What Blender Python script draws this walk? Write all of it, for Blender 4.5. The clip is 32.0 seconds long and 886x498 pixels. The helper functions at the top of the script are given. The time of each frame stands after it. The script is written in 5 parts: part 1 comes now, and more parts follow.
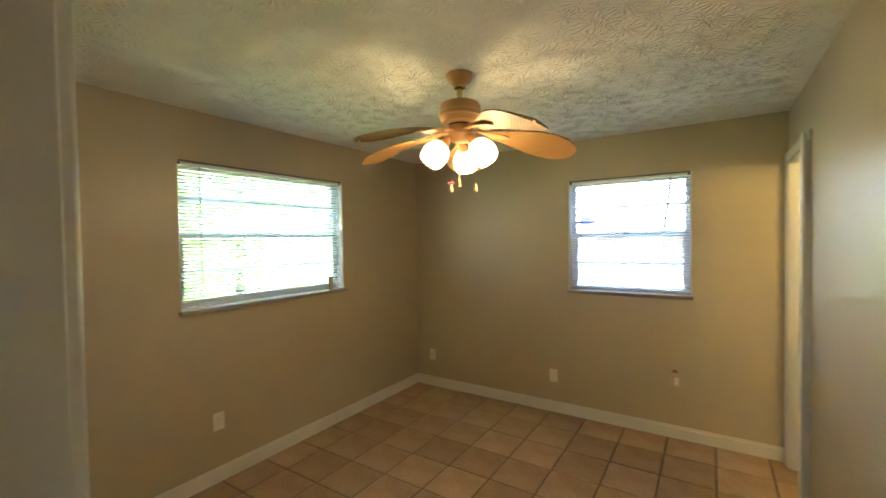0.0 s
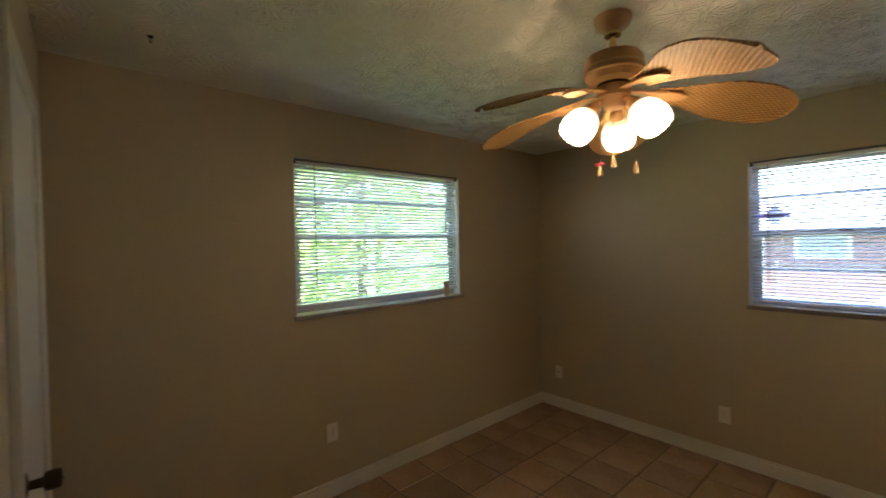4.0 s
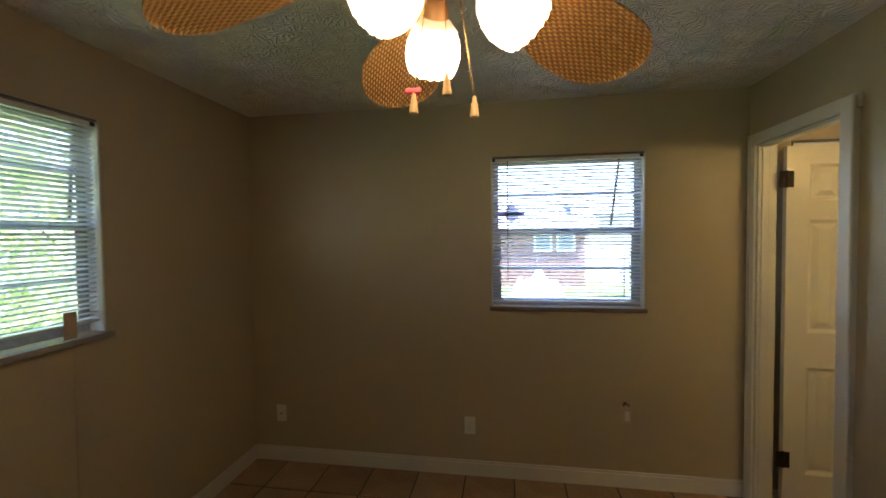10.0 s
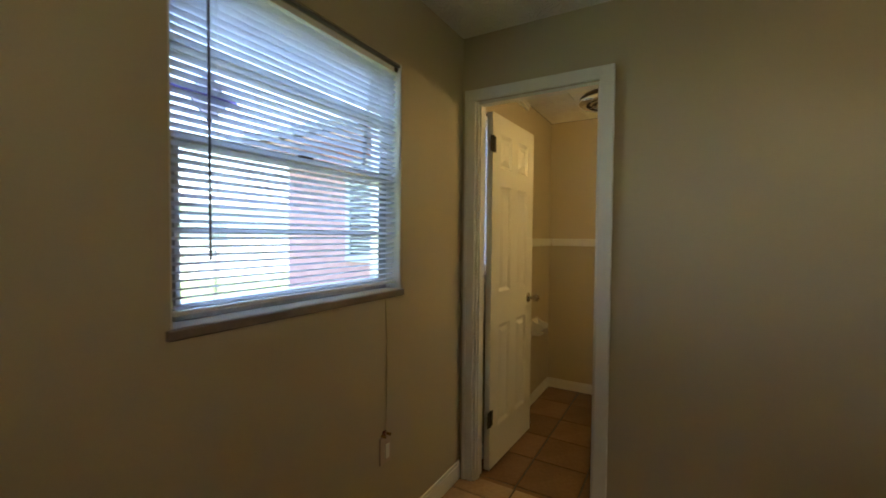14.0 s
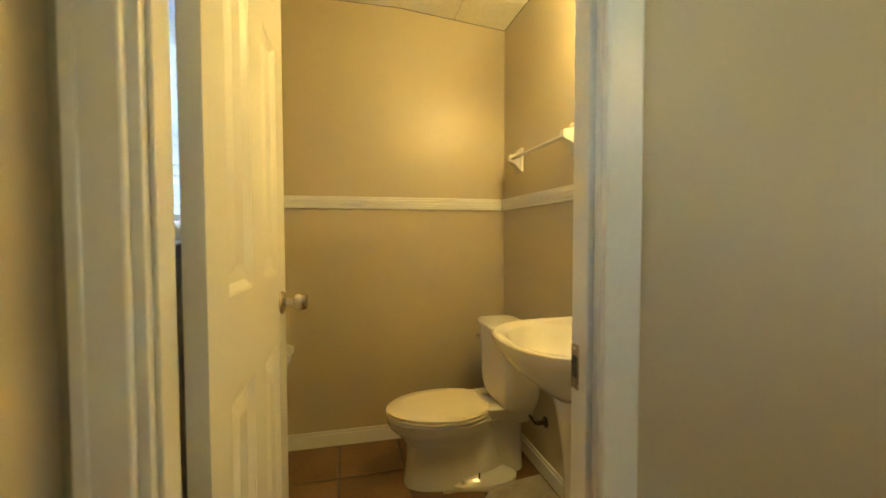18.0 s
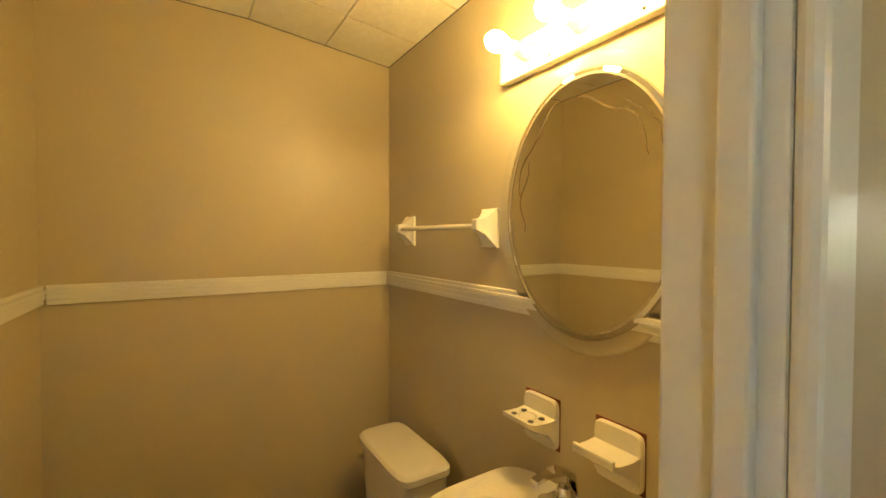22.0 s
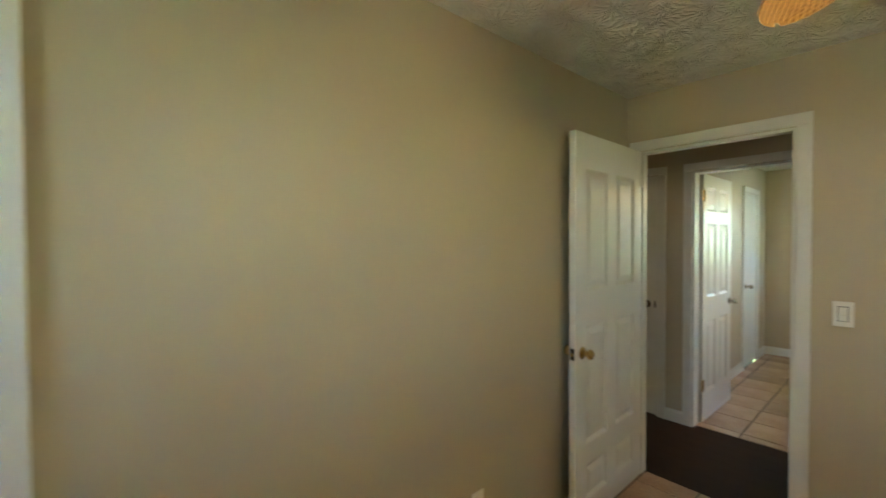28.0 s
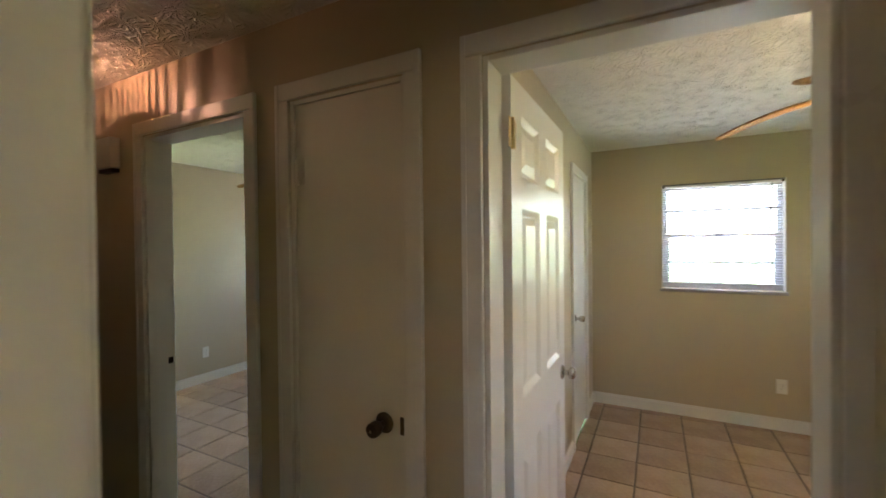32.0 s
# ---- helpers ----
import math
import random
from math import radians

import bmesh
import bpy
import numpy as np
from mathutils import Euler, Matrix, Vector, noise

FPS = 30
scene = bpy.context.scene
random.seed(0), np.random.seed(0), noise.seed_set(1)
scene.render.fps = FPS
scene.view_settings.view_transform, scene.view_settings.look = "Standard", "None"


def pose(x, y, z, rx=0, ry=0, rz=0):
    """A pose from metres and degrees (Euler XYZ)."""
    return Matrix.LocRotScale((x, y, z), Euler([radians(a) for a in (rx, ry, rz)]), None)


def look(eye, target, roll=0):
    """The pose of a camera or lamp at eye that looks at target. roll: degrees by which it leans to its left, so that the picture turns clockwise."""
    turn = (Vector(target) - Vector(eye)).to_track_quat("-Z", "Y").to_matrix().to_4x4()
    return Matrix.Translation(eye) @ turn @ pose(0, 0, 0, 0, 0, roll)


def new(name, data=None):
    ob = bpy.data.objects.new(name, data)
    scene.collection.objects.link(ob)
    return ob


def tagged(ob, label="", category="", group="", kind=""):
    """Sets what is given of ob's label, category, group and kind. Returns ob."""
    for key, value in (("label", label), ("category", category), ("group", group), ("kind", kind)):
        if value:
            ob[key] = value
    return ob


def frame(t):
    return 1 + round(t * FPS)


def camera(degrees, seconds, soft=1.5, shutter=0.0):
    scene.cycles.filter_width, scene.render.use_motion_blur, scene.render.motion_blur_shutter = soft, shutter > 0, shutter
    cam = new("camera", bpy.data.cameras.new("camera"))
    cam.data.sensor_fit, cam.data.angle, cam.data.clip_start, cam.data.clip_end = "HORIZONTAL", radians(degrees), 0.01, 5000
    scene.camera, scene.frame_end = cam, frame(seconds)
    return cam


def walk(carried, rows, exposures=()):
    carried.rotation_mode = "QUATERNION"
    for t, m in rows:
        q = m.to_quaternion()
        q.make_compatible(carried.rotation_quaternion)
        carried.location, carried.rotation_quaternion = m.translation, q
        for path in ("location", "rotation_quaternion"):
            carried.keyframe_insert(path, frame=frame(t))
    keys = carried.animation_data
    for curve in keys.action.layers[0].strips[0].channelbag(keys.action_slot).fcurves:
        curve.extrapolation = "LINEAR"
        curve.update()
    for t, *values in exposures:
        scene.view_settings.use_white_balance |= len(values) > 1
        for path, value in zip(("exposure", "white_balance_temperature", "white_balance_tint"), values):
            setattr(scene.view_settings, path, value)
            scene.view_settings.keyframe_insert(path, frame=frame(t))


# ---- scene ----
# ---- camera ----
cam = camera(94.4, 32.0, soft=1.6, shutter=0.4)
PATH = [
    (0, (2.732, 0.357, 1.581), (1.639, 2.032, 1.535), -0.9),
    (0.5, (2.696, 0.362, 1.603), (1.873, 2.174, 1.55), -0.9),
    (1, (2.683, 0.4, 1.601), (2.057, 2.299, 1.553), -0.8),
    (1.5, (2.659, 0.421, 1.616), (2.198, 2.366, 1.567), -0.8),
    (2, (2.671, 0.494, 1.61), (2.218, 2.441, 1.557), -0.8),
    (2.5, (2.639, 0.582, 1.648), (2.049, 2.491, 1.576), -0.9),
    (3, (2.508, 0.617, 1.629), (1.591, 2.393, 1.569), -1.1),
    (3.5, (2.391, 0.602, 1.605), (1.191, 2.201, 1.562), -1.2),
    (4, (2.409, 0.644, 1.575), (0.902, 1.959, 1.548), -1.2),
    (4.5, (2.354, 0.654, 1.568), (0.689, 1.763, 1.548), -1.1),
    (5.5, (2.355, 0.669, 1.566), (0.598, 1.624, 1.543), -0.9),
    (6.5, (2.356, 0.683, 1.565), (0.682, 1.777, 1.539), -0.6),
    (7, (2.354, 0.698, 1.566), (0.797, 1.953, 1.541), -1.2),
    (7.5, (2.345, 0.821, 1.605), (0.935, 2.238, 1.554), -1.6),
    (8, (2.317, 0.892, 1.601), (1.148, 2.514, 1.555), -1.5),
    (8.5, (2.264, 1.001, 1.633), (1.183, 2.683, 1.583), -1.2),
    (9, (2.117, 1.12, 1.616), (1.266, 2.929, 1.559), -1.0),
    (9.5, (1.955, 1.215, 1.592), (1.385, 3.131, 1.533), -0.8),
    (10, (1.785, 1.348, 1.574), (1.474, 3.323, 1.511), -0.6),
    (10.5, (1.586, 1.455, 1.562), (1.473, 3.451, 1.505), -0.4),
    (11, (1.38, 1.577, 1.556), (1.573, 3.567, 1.491), -0.3),
    (11.5, (1.238, 1.746, 1.55), (1.727, 3.683, 1.465), -0.4),
    (12, (1.163, 1.964, 1.546), (1.944, 3.803, 1.46), -0.3),
    (12.5, (1.105, 2.184, 1.521), (2.11, 3.911, 1.43), -0.2),
    (13, (1.06, 2.433, 1.481), (2.319, 3.985, 1.4), 0.0),
    (13.5, (1.109, 2.643, 1.41), (2.616, 3.955, 1.32), 0.3),
    (14, (1.166, 2.947, 1.348), (2.893, 3.953, 1.285), 0.5),
    (14.5, (1.248, 3.188, 1.268), (3.139, 3.838, 1.227), 0.6),
    (15, (1.359, 3.354, 1.161), (3.329, 3.698, 1.104), 0.7),
    (15.5, (1.512, 3.446, 1.045), (3.508, 3.572, 1.003), 0.7),
    (17.5, (2.388, 3.659, 1.076), (4.348, 3.265, 1.03), -0.2),
    (18, (2.597, 3.664, 1.136), (4.54, 3.198, 1.06), -0.1),
    (18.5, (2.752, 3.678, 1.182), (4.662, 3.088, 1.106), -0.2),
    (19, (2.867, 3.646, 1.199), (4.761, 3.008, 1.127), -0.2),
    (19.5, (2.953, 3.655, 1.224), (4.807, 2.91, 1.146), -0.2),
    (20, (3.0, 3.656, 1.261), (4.795, 2.778, 1.183), -0.1),
    (20.5, (3.024, 3.626, 1.294), (4.749, 2.617, 1.24), 0.0),
    (21, (3.039, 3.607, 1.375), (4.736, 2.549, 1.323), 0.1),
    (21.5, (3.055, 3.593, 1.438), (4.742, 2.52, 1.393), 0.1),
    (22, (3.056, 3.587, 1.484), (4.747, 2.519, 1.439), 0.1),
    (22.5, (3.011, 3.573, 1.508), (4.751, 2.588, 1.471), -0.0),
    (23, (2.896, 3.57, 1.525), (4.75, 2.819, 1.488), -0.3),
    (23.5, (2.793, 3.591, 1.521), (4.725, 3.075, 1.486), -0.4),
    (24, (2.707, 3.608, 1.508), (4.688, 3.334, 1.482), -0.4),
    (24.5, (2.566, 3.554, 1.483), (4.566, 3.511, 1.477), -0.5),
    (26.5, (1.93, 3.393, 1.487), (3.911, 3.115, 1.466), 0.0),
    (27, (1.873, 3.327, 1.484), (3.768, 2.69, 1.464), -0.1),
    (27.5, (1.916, 3.287, 1.489), (3.646, 2.284, 1.486), -0.3),
    (28, (1.953, 3.131, 1.506), (3.458, 1.813, 1.465), -0.3),
    (28.5, (2.002, 2.861, 1.505), (3.274, 1.318, 1.461), -0.1),
    (29, (2.106, 2.55, 1.486), (3.088, 0.808, 1.442), 0.0),
    (29.5, (2.208, 2.247, 1.48), (2.913, 0.375, 1.455), -0.1),
    (30, (2.308, 1.877, 1.524), (2.905, -0.032, 1.471), -0.2),
    (30.5, (2.396, 1.524, 1.524), (2.985, -0.387, 1.479), -0.2),
    (31, (2.496, 1.182, 1.542), (3.095, -0.726, 1.494), -0.2),
    (31.9, (2.658, 0.597, 1.53), (3.543, -1.197, 1.505), -0.5),
    (32, (2.678, 0.553, 1.523), (3.598, -1.223, 1.501), -0.6),
]
EXPOSURES = [
    (0, 4.85, 6200, 7),
    (1.0, 4.1, 6200, 12),
    (2.0, 3.79, 6050, 13),
    (4.0, 3.67, 6050, 15),
    (7.0, 3.72, 6050, 15),
    (8.0, 3.69, 6050, 15),
    (9.0, 3.5, 6050, 15),
    (11.0, 3.39, 6300, 13),
    (12.0, 3.36, 6350, 11),
    (15.0, 3.57, 6400, 6),
    (17.5, 4.8, 6850, -3),
    (18.5, 4.73, 7050, -2),
    (20.0, 4.5, 7700, 8),
    (22.0, 4.43, 7750, 9),
    (23.0, 4.4, 7250, 6),
    (24.3, 4.46, 5950, 6),
    (26.5, 4.67, 5750, 1),
    (28.0, 4.77, 5750, 1),
    (30.0, 4.88, 5780, 3),
    (31, 4.9, 5850, 4),
    (32.0, 4.63, 6300, 15),
]
walk(cam, [(t, look(eye, target, roll)) for t, eye, target, roll in PATH], EXPOSURES)

# ---- light ----
world = bpy.data.worlds.new("world")
scene.world = world
world.use_nodes = True
wn = world.node_tree.nodes
sky = wn.new("ShaderNodeTexSky")
sky.sky_type = "NISHITA"
sky.sun_disc = False
sky.sun_elevation = radians(58)
sky.sun_rotation = radians(125)
world.node_tree.links.new(sky.outputs[0], wn["Background"].inputs[0])
wn["Background"].inputs[1].default_value = 0.137
sun_data = bpy.data.lights.new("sun", "SUN")
sun_data.energy, sun_data.angle, sun_data.color = 2.6, radians(0.5), (1.0, 0.95, 0.87)
sun = new("sun", sun_data)
sun.matrix_world = look((14, -9, 24), (0, 0, 0))
LAMP = 1.7
BULB = 9.6


# ---- materials ----
def nodes_of(name, rough=0.5, metal=0.0, colour=(0.8, 0.8, 0.8), spec=0.5):
    m = bpy.data.materials.new(name)
    m.use_nodes = True
    nt = m.node_tree
    b = nt.nodes["Principled BSDF"]
    b.inputs["Base Color"].default_value = (*colour, 1)
    b.inputs["Roughness"].default_value = rough
    b.inputs["Metallic"].default_value = metal
    b.inputs["Specular IOR Level"].default_value = spec
    return m, nt, b


def noise_node(nt, scale, detail=3.0, rough=0.55, coord="Object", stretch=None):
    tc = nt.nodes.new("ShaderNodeTexCoord")
    out = tc.outputs[coord]
    if stretch:
        mp = nt.nodes.new("ShaderNodeMapping")
        mp.inputs["Scale"].default_value = stretch
        nt.links.new(out, mp.inputs[0])
        out = mp.outputs[0]
    n = nt.nodes.new("ShaderNodeTexNoise")
    n.inputs["Scale"].default_value = scale
    n.inputs["Detail"].default_value = detail
    n.inputs["Roughness"].default_value = rough
    nt.links.new(out, n.inputs["Vector"])
    return n.outputs["Fac"]


def ramp(nt, fac, stops):
    r = nt.nodes.new("ShaderNodeValToRGB")
    els = r.color_ramp.elements
    while len(els) < len(stops):
        els.new(0.5)
    for e, (p, c) in zip(els, stops):
        e.position, e.color = p, (*c, 1)
    nt.links.new(fac, r.inputs[0])
    return r.outputs[0]


def mix(nt, a, b, fac, mode="MIX"):
    m = nt.nodes.new("ShaderNodeMix")
    m.data_type, m.blend_type = "RGBA", mode
    for sock, v in ((m.inputs[0], fac), (m.inputs[6], a), (m.inputs[7], b)):
        if isinstance(v, (int, float)):
            sock.default_value = v
        elif isinstance(v, tuple):
            sock.default_value = (*v, 1)
        else:
            nt.links.new(v, sock)
    return m.outputs[2]


def bump(nt, b, height, strength=0.2, dist=0.002):
    n = nt.nodes.new("ShaderNodeBump")
    n.inputs["Strength"].default_value = strength
    n.inputs["Distance"].default_value = dist
    nt.links.new(height, n.inputs["Height"])
    nt.links.new(n.outputs[0], b.inputs["Normal"])


def math_node(nt, op, a, b=None):
    n = nt.nodes.new("ShaderNodeMath")
    n.operation = op
    for sock, v in zip(n.inputs, (a, b)):
        if v is None:
            continue
        if isinstance(v, (int, float)):
            sock.default_value = v
        else:
            nt.links.new(v, sock)
    return n.outputs[0]


def worn(name, dark, light, rough=0.5, big=1.5, fine=60, bumpiness=0.1, dist=0.002, metal=0.0, coord="Object", spec=0.5):
    """A surface whose colour drifts between two tones at two scales, with fine relief."""
    m, nt, b = nodes_of(name, rough, metal, light, spec)
    large, small = noise_node(nt, big, 4, coord=coord), noise_node(nt, fine, 3, coord=coord)
    both = math_node(nt, "ADD", math_node(nt, "MULTIPLY", large, 0.7), math_node(nt, "MULTIPLY", small, 0.3))
    nt.links.new(ramp(nt, both, [(0.3, dark), (0.7, light)]), b.inputs["Base Color"])
    r = nt.nodes.new("ShaderNodeMapRange")
    r.inputs[3].default_value, r.inputs[4].default_value = max(rough - 0.08, 0.02), min(rough + 0.1, 1)
    nt.links.new(large, r.inputs[0])
    nt.links.new(r.outputs[0], b.inputs["Roughness"])
    if bumpiness:
        bump(nt, b, small, bumpiness, dist)
    return m


def metal(name, colour, rough):
    m, nt, b = nodes_of(name, rough, 1.0, colour)
    n = noise_node(nt, 40, 3)
    nt.links.new(ramp(nt, n, [(0.3, tuple(c * 0.8 for c in colour)), (0.7, colour)]), b.inputs["Base Color"])
    return m


def glow(name, colour, strength, base=(0.9, 0.85, 0.75)):
    m, nt, b = nodes_of(name, 0.3, 0, base)
    b.inputs["Emission Color"].default_value = (*colour, 1)
    b.inputs["Emission Strength"].default_value = strength
    return m


def random_tint(nt, colour, low=0.82, high=1.1):
    info = nt.nodes.new("ShaderNodeObjectInfo")
    r = nt.nodes.new("ShaderNodeMapRange")
    r.inputs[3].default_value, r.inputs[4].default_value = low, high
    nt.links.new(info.outputs["Random"], r.inputs[0])
    h = nt.nodes.new("ShaderNodeHueSaturation")
    nt.links.new(r.outputs[0], h.inputs["Value"])
    nt.links.new(colour, h.inputs["Color"])
    return h.outputs[0]


PAINT = worn("wall_paint", (0.455, 0.385, 0.262), (0.49, 0.418, 0.288), 0.40, 1.2, 180, 0.10, 0.0012, spec=0.4)
TRIM = worn("trim_paint", (0.66, 0.645, 0.595), (0.73, 0.715, 0.665), 0.3, 3, 90, 0.06, 0.001)
DOOR_WHITE = worn("door_paint", (0.67, 0.655, 0.605), (0.73, 0.715, 0.665), 0.30, 2, 140, 0.07, 0.001)
VINYL = worn("white_vinyl", (0.70, 0.71, 0.72), (0.80, 0.80, 0.80), 0.4, 6, 120, 0.03)
ALUMINIUM = metal("window_aluminium", (0.62, 0.63, 0.65), 0.38)
SILL = worn("painted_sill", (0.27, 0.245, 0.245), (0.36, 0.335, 0.335), 0.4, 8, 90, 0.1)
# darker sill copy: the shade under the square window is in its colour
SHADED_SILL = worn("shaded_mauve_sill", (0.15, 0.115, 0.10), (0.24, 0.19, 0.17), 0.4, 7, 60, 0.15)
CORD = worn("blind_cord", (0.10, 0.10, 0.11), (0.18, 0.18, 0.19), 0.6, 10, 60, 0.0)
PLASTIC = worn("white_plastic", (0.74, 0.72, 0.66), (0.80, 0.78, 0.72), 0.35, 20, 120, 0.0)
SLOT = worn("dark_slot", (0.03, 0.03, 0.03), (0.06, 0.055, 0.05), 0.6)
PORCELAIN = worn("porcelain", (0.66, 0.63, 0.57), (0.71, 0.68, 0.62), 0.08, 3, 30, 0.0)
SEAT = worn("toilet_seat", (0.74, 0.66, 0.48), (0.79, 0.71, 0.54), 0.16, 3, 30, 0.0)
CHROME = metal("chrome", (0.80, 0.79, 0.77), 0.08)
NICKEL = metal("satin_nickel", (0.55, 0.50, 0.43), 0.26)
BRONZE = metal("dark_bronze", (0.10, 0.075, 0.055), 0.38)
HINGE = worn("dark_hinge", (0.014, 0.010, 0.008), (0.03, 0.022, 0.016), 0.5, 20, 90, 0.1, spec=0.15)
BRASS = metal("brass", (0.70, 0.52, 0.22), 0.24)
FAN_BODY = worn("fan_body_enamel", (0.46, 0.25, 0.10), (0.60, 0.35, 0.15), 0.36, 8, 60, 0.05)
PULL_WOOD = worn("pull_wood", (0.50, 0.33, 0.15), (0.66, 0.46, 0.24), 0.5, 20, 90, 0.05)
PINK = worn("pink_ribbon", (0.75, 0.06, 0.12), (0.85, 0.12, 0.18), 0.6)


def make_shade():
    """Frosted glass, brightest round the bulb near the open end."""
    m, nt, b = nodes_of("lit_glass_shade", 0.3, 0, (0.95, 0.9, 0.8))
    tc = nt.nodes.new("ShaderNodeTexCoord")
    sep = nt.nodes.new("ShaderNodeSeparateXYZ")
    nt.links.new(tc.outputs["Object"], sep.inputs[0])
    r = nt.nodes.new("ShaderNodeMapRange")
    for i, v in enumerate((-0.100, -0.012, LAMP * 1.3, LAMP * 0.02)):
        r.inputs[i + 1].default_value = v
    nt.links.new(sep.outputs[2], r.inputs[0])
    b.inputs["Emission Color"].default_value = (1.0, 0.70, 0.36, 1)
    nt.links.new(r.outputs[0], b.inputs["Emission Strength"])
    return m


SHADE = make_shade()
FILAMENT = glow("lit_bulb", (1.0, 0.69, 0.25), BULB)
HALL_BULB = glow("lit_hall_bulb", (1.0, 0.48, 0.30), 215)
CAULK = worn("pale_caulk", (0.28, 0.25, 0.20), (0.44, 0.40, 0.33), 0.6, 9, 80, 0.3)
# pale base colour stands in for the sky reflected in these panes
HOUSE_PANE = worn("pane_painted_reflection", (0.20, 0.23, 0.26), (0.30, 0.34, 0.38), 0.1, 3, 40, 0.0)
JACK = worn("pinkish_paint", (0.50, 0.38, 0.30), (0.58, 0.46, 0.37), 0.5, 20, 90, 0.1)
FROST = worn("frosted_rim", (0.45, 0.40, 0.295), (0.51, 0.455, 0.34), 0.22, 4, 60, 0.05)
BEVEL = worn("mirror_bevel", (0.24, 0.20, 0.14), (0.34, 0.29, 0.21), 0.35, 30, 120, 0.1)
STREAK = worn("mirror_streak", (0.07, 0.048, 0.022), (0.13, 0.09, 0.045), 0.6, 30, 120, 0.2)
RUST = worn("rusty_adhesive", (0.11, 0.03, 0.014), (0.24, 0.07, 0.035), 0.8, 40, 200, 0.3)
GROUT = worn("grout", (0.06, 0.045, 0.033), (0.11, 0.082, 0.06), 0.9, 3, 150, 0.3)
DARK_FLOOR = worn("dark_plank", (0.022, 0.011, 0.008), (0.040, 0.021, 0.014), 0.6, 3, 60, 0.1, spec=0.12)
BRICK = worn("red_brick", (0.17, 0.105, 0.10), (0.24, 0.155, 0.15), 0.85, 6, 60, 0.3)
PINK_BRICK = worn("pink_painted_brick", (0.60, 0.34, 0.33), (0.70, 0.43, 0.42), 0.8, 5, 60, 0.3)
SIDING = worn("pale_siding", (0.66, 0.69, 0.68), (0.76, 0.78, 0.77), 0.6, 3, 40, 0.1)
SHINGLE = worn("roof_shingle", (0.33, 0.32, 0.33), (0.42, 0.41, 0.42), 0.9, 6, 80, 0.4)
PINK_EAVE = worn("pink_eave", (0.50, 0.33, 0.30), (0.60, 0.42, 0.38), 0.7, 6, 80, 0.2)
GRASS = worn("lawn", (0.11, 0.17, 0.05), (0.22, 0.29, 0.10), 0.9, 0.8, 60, 0.6, 0.03)
CONCRETE = worn("pale_concrete", (0.42, 0.415, 0.39), (0.54, 0.53, 0.51), 0.85, 1.5, 60, 0.2)
BARK = worn("bark", (0.07, 0.05, 0.035), (0.15, 0.11, 0.08), 0.9, 8, 60, 0.6, 0.02)
DARK_PANE = worn("dark_pane", (0.03, 0.035, 0.04), (0.05, 0.055, 0.06), 0.06)
DULL_WIRE = worn("weathered_wire", (0.10, 0.10, 0.11), (0.17, 0.17, 0.18), 0.7, 10, 60, 0.0, spec=0.2)
ASPHALT = worn("grey_asphalt", (0.060, 0.060, 0.064), (0.105, 0.105, 0.11), 0.9, 1.5, 60, 0.3)
TARP = worn("white_tarp", (0.72, 0.72, 0.70), (0.80, 0.80, 0.79), 0.7, 4, 40, 0.2)


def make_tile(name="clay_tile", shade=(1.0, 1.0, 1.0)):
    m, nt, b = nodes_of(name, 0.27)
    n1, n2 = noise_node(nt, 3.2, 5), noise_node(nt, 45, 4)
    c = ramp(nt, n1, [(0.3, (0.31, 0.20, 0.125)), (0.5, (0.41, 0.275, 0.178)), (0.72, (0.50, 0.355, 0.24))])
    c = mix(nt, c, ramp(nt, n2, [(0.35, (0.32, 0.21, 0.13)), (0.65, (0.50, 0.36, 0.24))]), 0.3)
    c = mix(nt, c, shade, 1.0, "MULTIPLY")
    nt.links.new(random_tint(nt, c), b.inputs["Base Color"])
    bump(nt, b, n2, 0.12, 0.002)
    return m


